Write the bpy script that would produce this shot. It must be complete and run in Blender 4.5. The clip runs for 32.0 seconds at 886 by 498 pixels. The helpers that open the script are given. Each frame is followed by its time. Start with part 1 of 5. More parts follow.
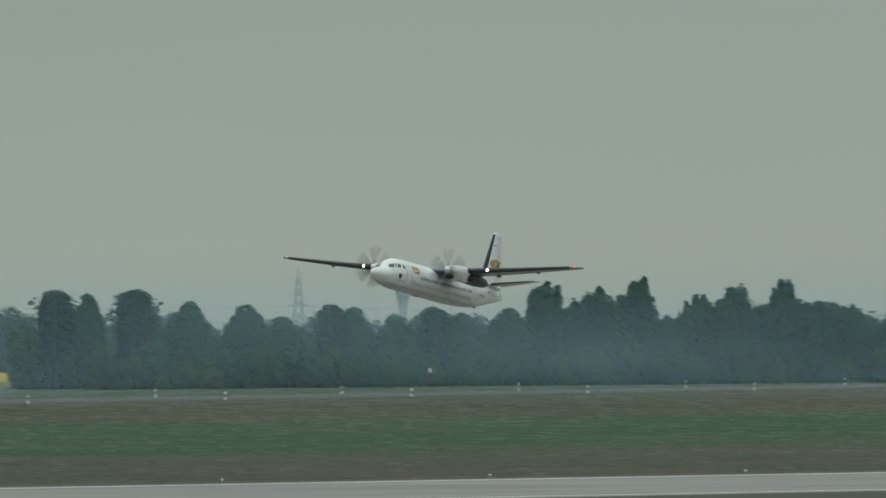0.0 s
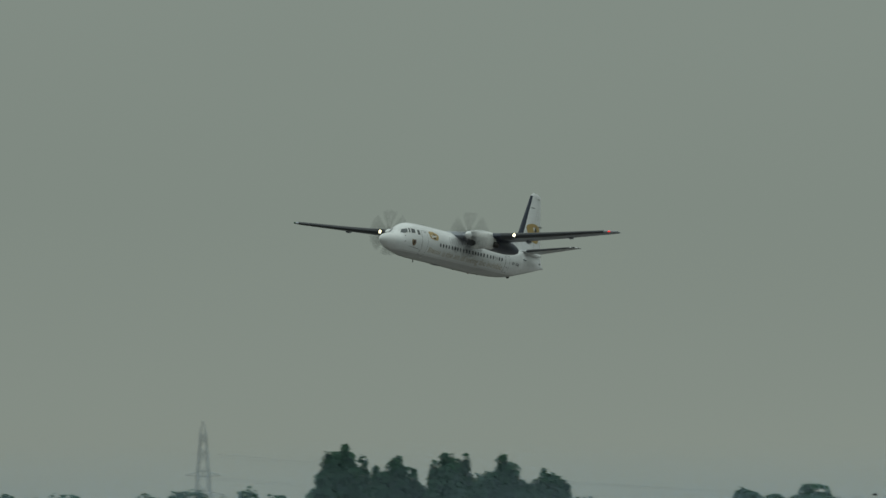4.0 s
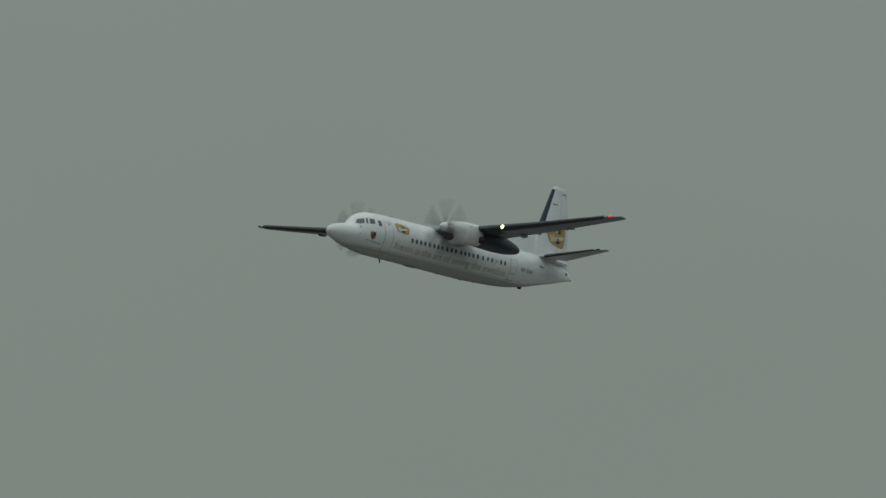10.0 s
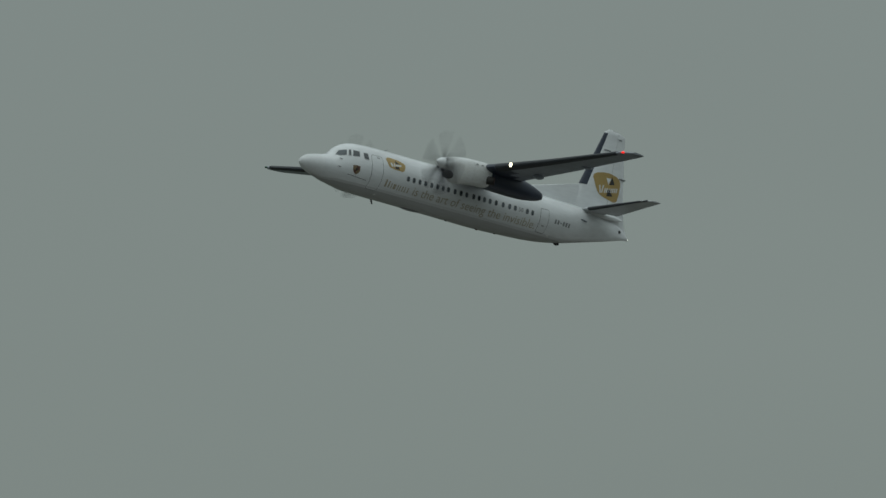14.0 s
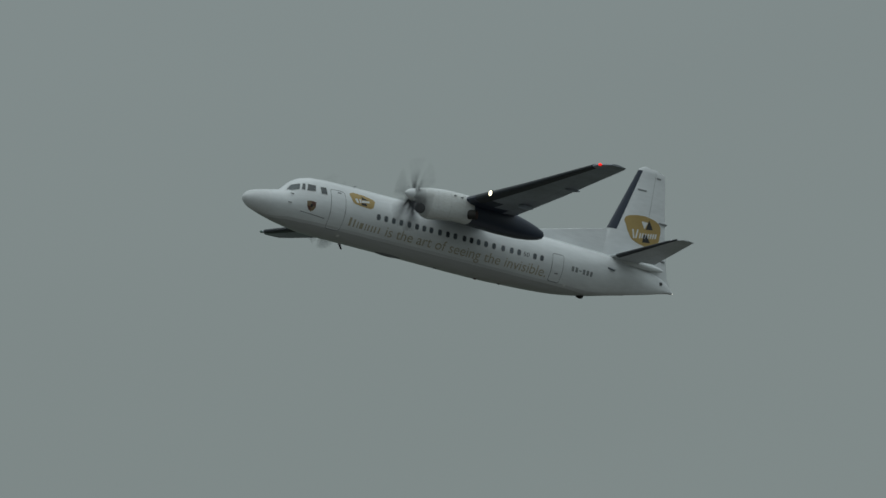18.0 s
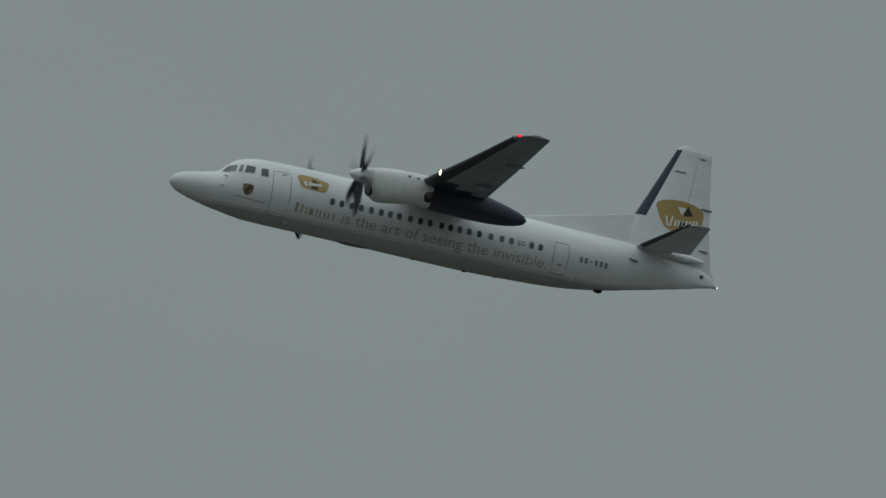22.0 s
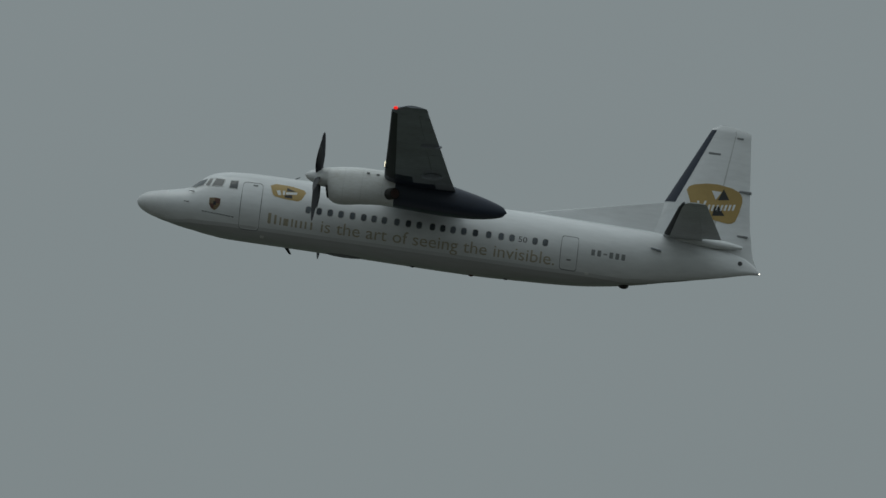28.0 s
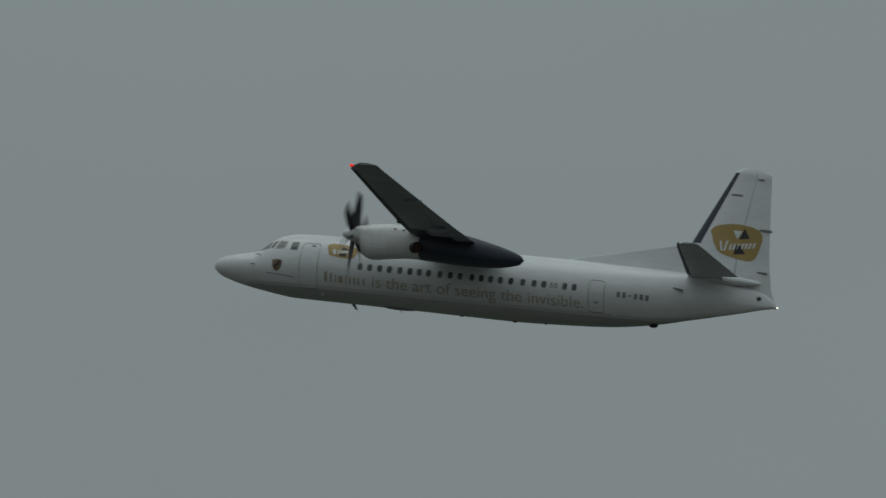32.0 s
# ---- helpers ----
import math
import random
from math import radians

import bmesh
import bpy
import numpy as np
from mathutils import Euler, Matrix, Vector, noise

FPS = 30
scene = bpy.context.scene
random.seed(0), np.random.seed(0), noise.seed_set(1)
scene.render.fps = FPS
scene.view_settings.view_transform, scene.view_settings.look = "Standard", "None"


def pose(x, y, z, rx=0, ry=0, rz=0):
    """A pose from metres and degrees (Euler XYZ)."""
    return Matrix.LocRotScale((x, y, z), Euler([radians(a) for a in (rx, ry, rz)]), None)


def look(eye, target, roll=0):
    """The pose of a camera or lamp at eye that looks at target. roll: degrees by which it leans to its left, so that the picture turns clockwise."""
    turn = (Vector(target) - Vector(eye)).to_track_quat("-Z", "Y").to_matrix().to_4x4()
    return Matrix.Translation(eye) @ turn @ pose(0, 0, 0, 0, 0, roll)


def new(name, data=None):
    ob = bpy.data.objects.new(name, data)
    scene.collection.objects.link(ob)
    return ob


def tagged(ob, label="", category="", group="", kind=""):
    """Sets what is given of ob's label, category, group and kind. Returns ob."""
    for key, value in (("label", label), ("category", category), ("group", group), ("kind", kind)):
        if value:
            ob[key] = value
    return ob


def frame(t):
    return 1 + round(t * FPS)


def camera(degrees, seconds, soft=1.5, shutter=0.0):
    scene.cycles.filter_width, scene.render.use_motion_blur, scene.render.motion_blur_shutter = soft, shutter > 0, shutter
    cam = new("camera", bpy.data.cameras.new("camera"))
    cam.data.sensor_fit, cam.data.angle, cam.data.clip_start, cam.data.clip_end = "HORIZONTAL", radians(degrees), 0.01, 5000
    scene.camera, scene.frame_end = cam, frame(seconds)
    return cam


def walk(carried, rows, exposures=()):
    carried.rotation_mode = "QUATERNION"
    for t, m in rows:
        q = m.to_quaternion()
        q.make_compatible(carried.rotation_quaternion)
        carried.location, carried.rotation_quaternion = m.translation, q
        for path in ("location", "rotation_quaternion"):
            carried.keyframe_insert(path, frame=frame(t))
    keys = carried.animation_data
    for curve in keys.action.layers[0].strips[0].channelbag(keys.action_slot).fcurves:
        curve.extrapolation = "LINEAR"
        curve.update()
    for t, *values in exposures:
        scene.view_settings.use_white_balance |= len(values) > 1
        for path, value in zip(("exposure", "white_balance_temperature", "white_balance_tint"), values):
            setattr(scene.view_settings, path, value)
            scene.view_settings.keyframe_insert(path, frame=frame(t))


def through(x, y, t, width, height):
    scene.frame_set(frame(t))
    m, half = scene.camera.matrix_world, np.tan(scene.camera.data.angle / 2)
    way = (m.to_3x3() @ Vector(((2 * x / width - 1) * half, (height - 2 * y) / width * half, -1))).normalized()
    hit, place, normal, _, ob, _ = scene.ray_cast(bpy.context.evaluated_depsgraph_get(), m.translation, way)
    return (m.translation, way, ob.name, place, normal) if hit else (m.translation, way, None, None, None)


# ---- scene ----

# The eye stands on a terrace over the airfield and pans with the aircraft (degrees of azimuth and elevation).
EYE = Vector((0.0, 0.0, 18.7))
AIM = [
    (0.0, 26.7331, 0.0701), (0.5, 27.1760, 0.1418), (1.0, 27.6522, 0.1867), (1.5, 28.0039, 0.2341),
    (2.0, 28.2773, 0.2802), (2.5, 28.7534, 0.3497), (3.0, 29.2369, 0.4117), (3.5, 29.7324, 0.4867),
    (4.0, 30.2224, 0.5678), (4.5, 30.7432, 0.6663), (5.0, 31.2911, 0.7670), (5.5, 31.8620, 0.8865),
    (6.0, 32.4233, 0.9625), (6.5, 33.0647, 1.0264), (7.0, 33.7739, 1.0914), (7.5, 34.4363, 1.1687),
    (8.0, 35.1509, 1.2618), (8.5, 35.9289, 1.3795), (9.0, 36.6506, 1.5115), (9.5, 37.4458, 1.6384),
    (10.0, 38.3023, 1.7463), (10.5, 39.1653, 1.8566), (11.0, 40.0018, 1.9791), (11.5, 40.8905, 2.1349),
    (12.0, 41.8254, 2.2965), (12.5, 42.8177, 2.4328), (13.0, 43.8357, 2.5527), (13.5, 44.8951, 2.6868),
    (14.0, 45.9694, 2.8591), (14.5, 47.0781, 3.0632), (15.0, 48.2252, 3.2778), (15.5, 49.4094, 3.5271),
    (16.0, 50.6015, 3.7478), (16.5, 51.8003, 4.0028), (17.0, 53.1020, 4.2692), (17.5, 54.5087, 4.5504),
    (18.0, 55.9922, 4.8345), (18.5, 57.4903, 5.1206), (19.0, 59.0944, 5.3971), (19.5, 60.7250, 5.6482),
    (20.0, 62.3397, 5.9152), (20.5, 63.9096, 6.2412), (21.0, 65.5290, 6.5976), (21.5, 67.1851, 6.9290),
    (22.0, 68.8864, 7.2524), (22.5, 70.6920, 7.6097), (23.0, 72.5201, 7.9390), (23.5, 74.3691, 8.2437),
    (24.0, 76.3487, 8.5852), (24.5, 78.2832, 8.9615), (25.0, 80.1428, 9.3089), (25.5, 82.0168, 9.6042),
    (26.0, 83.9784, 9.9062), (26.5, 85.9631, 10.2187), (27.0, 87.9619, 10.4689), (27.5, 89.9527, 10.7383),
    (28.0, 91.9364, 10.9955), (28.5, 93.9029, 11.2696), (29.0, 95.7348, 11.5319), (29.5, 97.6763, 11.7393),
    (30.0, 99.5746, 11.9392), (30.5, 101.4683, 12.1398), (31.0, 103.2708, 12.3524), (31.5, 105.1122, 12.5601),
    (32.0, 107.0839, 12.7223),
]


def aim(az, el):
    a, e = radians(az), radians(el)
    return look(EYE, EYE + 1000 * Vector((math.cos(a) * math.cos(e), math.sin(a) * math.cos(e), math.sin(e))))


cam = camera(2.2459, 32.0, soft=1.5, shutter=0.25)
walk(cam, [(t, aim(a, e)) for t, a, e in AIM],
     exposures=[(0.0, -0.06, 6500, -8), (1.0, -0.25, 6500, -8), (2.0, -0.36, 6500, -8), (3.5, -0.47, 6500, -8), (6.0, -0.58, 6490, -7), (9.0, -0.61, 6430, -6), (13.0, -0.64, 6300, -4),
                (17.0, -0.71, 6140, -2), (21.0, -0.79, 6160, -1), (26.0, -0.92, 6150, -1), (29.0, -0.98, 6220, 0), (30.0, -0.94, 6230, 0), (32.0, -1.10, 6240, -1)])

# ---- light: an overcast sky, three times as bright overhead as at the horizon ----
SUN_EL, SUN_AZ = 72.0, 190.0


def make_world():
    w = bpy.data.worlds.new("overcast")
    scene.world = w
    w.use_nodes = True
    n, l = w.node_tree.nodes, w.node_tree.links
    n.clear()
    out = n.new("ShaderNodeOutputWorld")
    bg = n.new("ShaderNodeBackground")
    co = n.new("ShaderNodeTexCoord")
    sep = n.new("ShaderNodeSeparateXYZ")
    l.new(co.outputs["Generated"], sep.inputs[0])
    ramp = n.new("ShaderNodeValToRGB")
    ramp.color_ramp.elements[0].position = 0.0
    ramp.color_ramp.elements[0].color = (0.343, 0.353, 0.340, 1)
    ramp.color_ramp.elements[1].position = 1.0
    ramp.color_ramp.elements[1].color = (1.18, 1.21, 1.25, 1)
    for p, c in ((0.012, (0.316, 0.333, 0.323)), (0.2, (0.45, 0.472, 0.488))):
        e = ramp.color_ramp.elements.new(p)
        e.color = (*c, 1)
    l.new(sep.outputs["Z"], ramp.inputs[0])
    # soft unevenness of the cloud layer
    mp = n.new("ShaderNodeMapping")
    mp.inputs["Scale"].default_value = (9, 9, 26)
    l.new(co.outputs["Generated"], mp.inputs[0])
    cl = n.new("ShaderNodeTexNoise")
    cl.inputs["Scale"].default_value = 1.6
    cl.inputs["Detail"].default_value = 3
    l.new(mp.outputs[0], cl.inputs["Vector"])
    mr = n.new("ShaderNodeMapRange")
    mr.inputs[3].default_value, mr.inputs[4].default_value = 0.93, 1.07
    l.new(cl.outputs["Fac"], mr.inputs[0])
    mul = n.new("ShaderNodeVectorMath")
    mul.operation = "SCALE"
    l.new(ramp.outputs[0], mul.inputs[0])
    l.new(mr.outputs[0], mul.inputs["Scale"])
    # a trace of the clear sky above the cloud
    sky = n.new("ShaderNodeTexSky")
    sky.sky_type = "NISHITA"
    sky.sun_disc = False
    sky.sun_elevation, sky.sun_rotation = radians(SUN_EL), radians(90 - SUN_AZ)
    thin = n.new("ShaderNodeVectorMath")
    thin.operation = "SCALE"
    thin.inputs["Scale"].default_value = 0.004
    l.new(sky.outputs[0], thin.inputs[0])
    add = n.new("ShaderNodeVectorMath")
    l.new(mul.outputs[0], add.inputs[0])
    l.new(thin.outputs[0], add.inputs[1])
    l.new(add.outputs[0], bg.inputs["Color"])
    bg.inputs["Strength"].default_value = 1.0
    l.new(bg.outputs[0], out.inputs[0])


make_world()
sun = new("sun", bpy.data.lights.new("sun", "SUN"))
sun.data.energy, sun.data.angle, sun.data.color = 0.6, radians(40), (1.0, 0.97, 0.93)
_a, _e = radians(SUN_AZ), radians(SUN_EL)
sun.matrix_world = look(Vector((math.cos(_a) * math.cos(_e), math.sin(_a) * math.cos(_e), math.sin(_e))) * 500, (0, 0, 0))


# ---- materials ----
def mat(name, color, rough=0.5, metal=0.0, vary=0.12, scale=2.0, bump=0.0, second=None, spec=0.5, streak=(1, 1, 1), fine=9.0, island=0.0, each=0.0):
    """Principled paint with variation at two scales; second: the other colour of the stains."""
    m = bpy.data.materials.new(name)
    m.use_nodes = True
    n, l = m.node_tree.nodes, m.node_tree.links
    b = n["Principled BSDF"]
    b.inputs["Roughness"].default_value, b.inputs["Metallic"].default_value = rough, metal
    b.inputs["Specular IOR Level"].default_value = spec
    co = n.new("ShaderNodeTexCoord")
    mp = n.new("ShaderNodeMapping")
    mp.inputs["Scale"].default_value = streak
    l.new(co.outputs["Object"], mp.inputs[0])
    big, small = n.new("ShaderNodeTexNoise"), n.new("ShaderNodeTexNoise")
    big.inputs["Scale"].default_value, small.inputs["Scale"].default_value = scale, scale * fine
    for t in (big, small):
        t.inputs["Detail"].default_value = 4
        l.new(mp.outputs[0], t.inputs["Vector"])
    sm = n.new("ShaderNodeMath")
    sm.operation = "MULTIPLY_ADD"
    sm.inputs[1].default_value, sm.inputs[2].default_value = 0.4, 0.0
    l.new(small.outputs["Fac"], sm.inputs[0])
    ad = n.new("ShaderNodeMath")
    ad.operation = "MULTIPLY_ADD"
    ad.inputs[1].default_value = 0.6
    l.new(big.outputs["Fac"], ad.inputs[0])
    l.new(sm.outputs[0], ad.inputs[2])
    ramp = n.new("ShaderNodeValToRGB")
    ramp.color_ramp.elements[0].position, ramp.color_ramp.elements[1].position = 0.36, 0.64
    second = second or tuple(c * (1 - 2 * vary) for c in color)
    ramp.color_ramp.elements[0].color, ramp.color_ramp.elements[1].color = (*second, 1), (*color, 1)
    l.new(ad.outputs[0], ramp.inputs[0])
    col = ramp.outputs[0]
    if island:
        geo = n.new("ShaderNodeNewGeometry")
        mr = n.new("ShaderNodeMapRange")
        mr.inputs[3].default_value, mr.inputs[4].default_value = 1 - island, 1 + island
        l.new(geo.outputs["Random Per Island"], mr.inputs[0])
        sc = n.new("ShaderNodeVectorMath")
        sc.operation = "SCALE"
        l.new(col, sc.inputs[0])
        l.new(mr.outputs[0], sc.inputs["Scale"])
        col = sc.outputs[0]
    if each:
        info = n.new("ShaderNodeObjectInfo")
        mr = n.new("ShaderNodeMapRange")
        mr.inputs[3].default_value, mr.inputs[4].default_value = 1 - each, 1 + each
        l.new(info.outputs["Random"], mr.inputs[0])
        sc = n.new("ShaderNodeVectorMath")
        sc.operation = "SCALE"
        l.new(col, sc.inputs[0])
        l.new(mr.outputs[0], sc.inputs["Scale"])
        col = sc.outputs[0]
    l.new(col, b.inputs["Base Color"])
    if bump:
        bu = n.new("ShaderNodeBump")
        bu.inputs["Strength"].default_value, bu.inputs["Distance"].default_value = bump, 0.02
        l.new(ad.outputs[0], bu.inputs["Height"])
        l.new(bu.outputs[0], b.inputs["Normal"])
    return m


def glow(name, color, strength):
    m = bpy.data.materials.new(name)
    m.use_nodes = True
    b = m.node_tree.nodes["Principled BSDF"]
    b.inputs["Base Color"].default_value = (*color, 1)
    b.inputs["Emission Color"].default_value = (*color, 1)
    b.inputs["Emission Strength"].default_value = strength
    return m


WHITE = mat("white_paint", (0.755, 0.77, 0.785), 0.20, vary=0.08, scale=0.6, streak=(0.25, 1, 1), spec=0.5)
RADOME = mat("radome_paint", (0.69, 0.70, 0.71), 0.35, vary=0.06, scale=1.2)
COWL = mat("grimy_white_paint", (0.72, 0.735, 0.745), 0.22, vary=0.1, scale=1.4, second=(0.58, 0.58, 0.56), streak=(0.35, 1, 1))
RUST = mat("burnt_metal", (0.075, 0.040, 0.036), 0.6, vary=0.2, scale=4.0)
PANE = mat("cabin_pane", (0.115, 0.128, 0.145), 0.1, vary=0.15, scale=3.0, spec=0.6, each=0.5)
SCREEN = mat("windscreen", (0.10, 0.115, 0.125), 0.08, vary=0.1, scale=3.0, spec=0.5)
# two belly greys, darkened in steps to deepen the shade below
SHADE = mat("belly_edge_shade", (0.57, 0.58, 0.59), 0.3, vary=0.08, scale=0.6, streak=(0.2, 1, 1))
BELLY = mat("belly_shade_grey", (0.42, 0.43, 0.435), 0.3, vary=0.1, scale=0.6, streak=(0.2, 1, 1), second=(0.35, 0.35, 0.345))
GREY = mat("grey_paint", (0.31, 0.335, 0.385), 0.45, vary=0.2, scale=0.9, second=(0.20, 0.218, 0.245), streak=(0.5, 1, 1))
TAILGREY = mat("pale_grey_paint", (0.53, 0.55, 0.57), 0.4, vary=0.12, scale=0.9, streak=(0.5, 1, 1))
NAVY = mat("navy_paint", (0.023, 0.031, 0.054), 0.4, vary=0.1, scale=1.0)
BOOT = mat("black_rubber_boot", (0.036, 0.040, 0.048), 0.6, vary=0.15, scale=3.0)
BLADE = mat("dark_blade", (0.018, 0.02, 0.026), 0.6, vary=0.15, scale=4.0)
SOOT = mat("sooty_metal", (0.02, 0.018, 0.016), 0.7, vary=0.2, scale=4.0)
GLASS = mat("dark_glass", (0.075, 0.082, 0.088), 0.12, vary=0.1, scale=3.0, spec=0.6)
SEAM = mat("seam_grey", (0.22, 0.23, 0.235), 0.6, vary=0.1, scale=4.0)
FRAME = mat("window_frame_grey", (0.56, 0.57, 0.57), 0.5, vary=0.1, scale=4.0)
GOLD = mat("gold_livery", (0.40, 0.28, 0.095), 0.4, vary=0.06, scale=2.0)
TEXT = mat("bronze_letters", (0.41, 0.37, 0.28), 0.35, vary=0.08, scale=3.0)
BLACK = mat("black_livery", (0.02, 0.02, 0.022), 0.4, vary=0.1, scale=4.0)
DULLGOLD = mat("crest_gold", (0.20, 0.145, 0.08), 0.4, vary=0.1, scale=5.0)
MARK = mat("marking_dark", (0.07, 0.07, 0.075), 0.5, vary=0.1, scale=4.0)
RED = mat("crest_red", (0.11, 0.048, 0.036), 0.4, vary=0.1, scale=5.0)
LAMP = glow("landing_lamp", (1.0, 0.84, 0.58), 5.0)
NAVRED = glow("red_lamp", (1.0, 0.02, 0.015), 1.4)
GREENLENS = mat("green_lens", (0.03, 0.10, 0.06), 0.2, vary=0.1, scale=4.0)
TAILW = glow("tail_lamp", (1.0, 0.9, 0.8), 3.0)
BARK = mat("bark", (0.07, 0.055, 0.04), 0.9, vary=0.2, scale=3.0, bump=0.4)


def leaf(name, color, through=0.62):
    """Foliage that lets part of the light through."""
    m = mat(name, color, 0.75, vary=0.10, scale=0.25, island=0.07, spec=0.05)
    n, l = m.node_tree.nodes, m.node_tree.links
    b = n["Principled BSDF"]
    out = [x for x in n if x.type == "OUTPUT_MATERIAL"][0]
    tr = n.new("ShaderNodeBsdfTranslucent")
    l.new(b.inputs["Base Color"].links[0].from_socket, tr.inputs[0])
    mx = n.new("ShaderNodeMixShader")
    mx.inputs[0].default_value = through
    l.new(b.outputs[0], mx.inputs[1])
    l.new(tr.outputs[0], mx.inputs[2])
    l.new(mx.outputs[0], out.inputs[0])
    return m


LEAF = leaf("leaf_green", (0.074, 0.160, 0.090))
LEAFDARK = leaf("leaf_dark", (0.063, 0.142, 0.087))
LEAFPALE = leaf("leaf_pale", (0.102, 0.182, 0.058))
PINE = leaf("pine_needles", (0.046, 0.092, 0.064), 0.45)
DRYLEAF = leaf("dry_red_leaf", (0.25, 0.195, 0.165))
BLOSSOM = leaf("pale_blossom_leaf", (0.15, 0.19, 0.075))
FARLEAF = leaf("far_leaf", (0.060, 0.128, 0.084))


def haze_material():
    """Pale blue for the haze strips; passes and scatters the light of the sky."""
    m = bpy.data.materials.new("mist")
    m.use_nodes = True
    n, l = m.node_tree.nodes, m.node_tree.links
    n.clear()
    out, both = n.new("ShaderNodeOutputMaterial"), n.new("ShaderNodeMixShader")
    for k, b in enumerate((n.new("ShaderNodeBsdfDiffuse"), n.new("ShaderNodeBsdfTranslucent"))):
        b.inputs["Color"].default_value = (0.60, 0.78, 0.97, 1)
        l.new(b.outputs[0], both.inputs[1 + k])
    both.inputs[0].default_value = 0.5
    l.new(both.outputs[0], out.inputs[0])
    return m


HAZE = haze_material()
RAPE = mat("rape_blossom", (0.40, 0.30, 0.016), 0.8, vary=0.1, scale=0.12, second=(0.25, 0.20, 0.02), streak=(0.3, 1, 1), spec=0.1)
MARGIN = mat("field_margin_green", (0.135, 0.12, 0.030), 0.9, vary=0.15, scale=0.2, second=(0.075, 0.085, 0.030), spec=0.1)
ASPHALT = mat("runway_concrete", (0.225, 0.210, 0.205), 0.85, vary=0.1, scale=0.10, second=(0.155, 0.148, 0.145), streak=(0.15, 1, 1), bump=0.1)
TAXI = mat("taxiway_asphalt", (0.050, 0.060, 0.062), 0.85, vary=0.15, scale=0.08, streak=(0.06, 1, 1), bump=0.1)
PAINT = mat("line_paint", (0.72, 0.72, 0.70), 0.6, vary=0.12, scale=0.5)
SIGNW = mat("sign_white", (0.80, 0.80, 0.78), 0.5, vary=0.05, scale=3.0)
MARKW = mat("marker_white", (0.70, 0.70, 0.69), 0.6, vary=0.1, scale=3.0)
POSTG = mat("post_grey", (0.25, 0.26, 0.25), 0.6, vary=0.1, scale=3.0)
STEEL = mat("pylon_steel", (0.52, 0.54, 0.56), 0.6, vary=0.1, scale=1.0)
CONCRETE = mat("tower_concrete", (0.60, 0.61, 0.64), 0.8, vary=0.1, scale=0.3)
CONCDARK = mat("tower_tank", (0.42, 0.47, 0.54), 0.8, vary=0.1, scale=0.3)


def ground_material(name, island=0.0):
    m = mat(name, (0.034, 0.066, 0.036), 0.9, vary=0.2, scale=0.012, fine=5.0, second=(0.105, 0.088, 0.070), streak=(1, 1, 1), bump=0.2, spec=0.1)
    n, l = m.node_tree.nodes, m.node_tree.links
    b = n["Principled BSDF"]
    geo = n.new("ShaderNodeNewGeometry")
    sep = n.new("ShaderNodeSeparateXYZ")
    l.new(geo.outputs["Position"], sep.inputs[0])
    # ragged strip borders: mown and unmown grass beside the runway
    nz = n.new("ShaderNodeTexNoise")
    nz.inputs["Scale"].default_value = 0.012
    nz.inputs["Detail"].default_value = 5
    l.new(geo.outputs["Position"], nz.inputs["Vector"])
    off = n.new("ShaderNodeMath")
    off.operation = "MULTIPLY_ADD"
    off.inputs[1].default_value = 110.0
    l.new(nz.outputs["Fac"], off.inputs[0])
    l.new(sep.outputs["Y"], off.inputs[2])
    mr = n.new("ShaderNodeMapRange")
    mr.inputs[1].default_value, mr.inputs[2].default_value = 900.0 + 55, 1900.0 + 55
    l.new(off.outputs[0], mr.inputs[0])
    ramp = n.new("ShaderNodeValToRGB")
    els = ramp.color_ramp.elements
    els[0].position, els[0].color = 0.0, (0.066, 0.061, 0.056, 1)
    els[1].position, els[1].color = 1.0, (0.060, 0.085, 0.062, 1)
    for p, c in ((0.14, (0.078, 0.075, 0.066)), (0.22, (0.043, 0.082, 0.048)), (0.40, (0.047, 0.088, 0.052)), (0.48, (0.072, 0.074, 0.058)),
                 (0.72, (0.074, 0.076, 0.060)), (0.76, (0.055, 0.085, 0.058)), (0.86, (0.045, 0.080, 0.050))):
        e = els.new(p)
        e.color = (*c, 1)
    l.new(mr.outputs[0], ramp.inputs[0])
    mix = n.new("ShaderNodeMix")
    mix.data_type, mix.blend_type = "RGBA", "MIX"
    mix.inputs[0].default_value = 0.4
    old = b.inputs["Base Color"].links[0].from_socket
    l.new(ramp.outputs[0], mix.inputs[6])
    l.new(old, mix.inputs[7])
    col = mix.outputs[2]
    if island:
        mr2, sc = n.new("ShaderNodeMapRange"), n.new("ShaderNodeVectorMath")
        mr2.inputs[3].default_value, mr2.inputs[4].default_value = 1 - island, 1 + island
        l.new(geo.outputs["Random Per Island"], mr2.inputs[0])
        sc.operation = "SCALE"
        l.new(col, sc.inputs[0])
        l.new(mr2.outputs[0], sc.inputs["Scale"])
        col = sc.outputs[0]
    l.new(col, b.inputs["Base Color"])
    return m


GRASS = ground_material("airfield_grass")
TUFT = ground_material("rough_grass", 0.10)


# ---- mesh helpers ----
def part(name, bm, material, parent=None, label="", smooth=True):
    me = bpy.data.meshes.new(name)
    bmesh.ops.recalc_face_normals(bm, faces=bm.faces)
    bm.to_mesh(me)
    bm.free()
    me.materials.append(material)
    if smooth:
        me.polygons.foreach_set("use_smooth", [True] * len(me.polygons))
        me.set_sharp_from_angle(angle=radians(38))
    ob = new(name, me)
    ob.parent = parent
    if label:
        tagged(ob, label)
    return ob


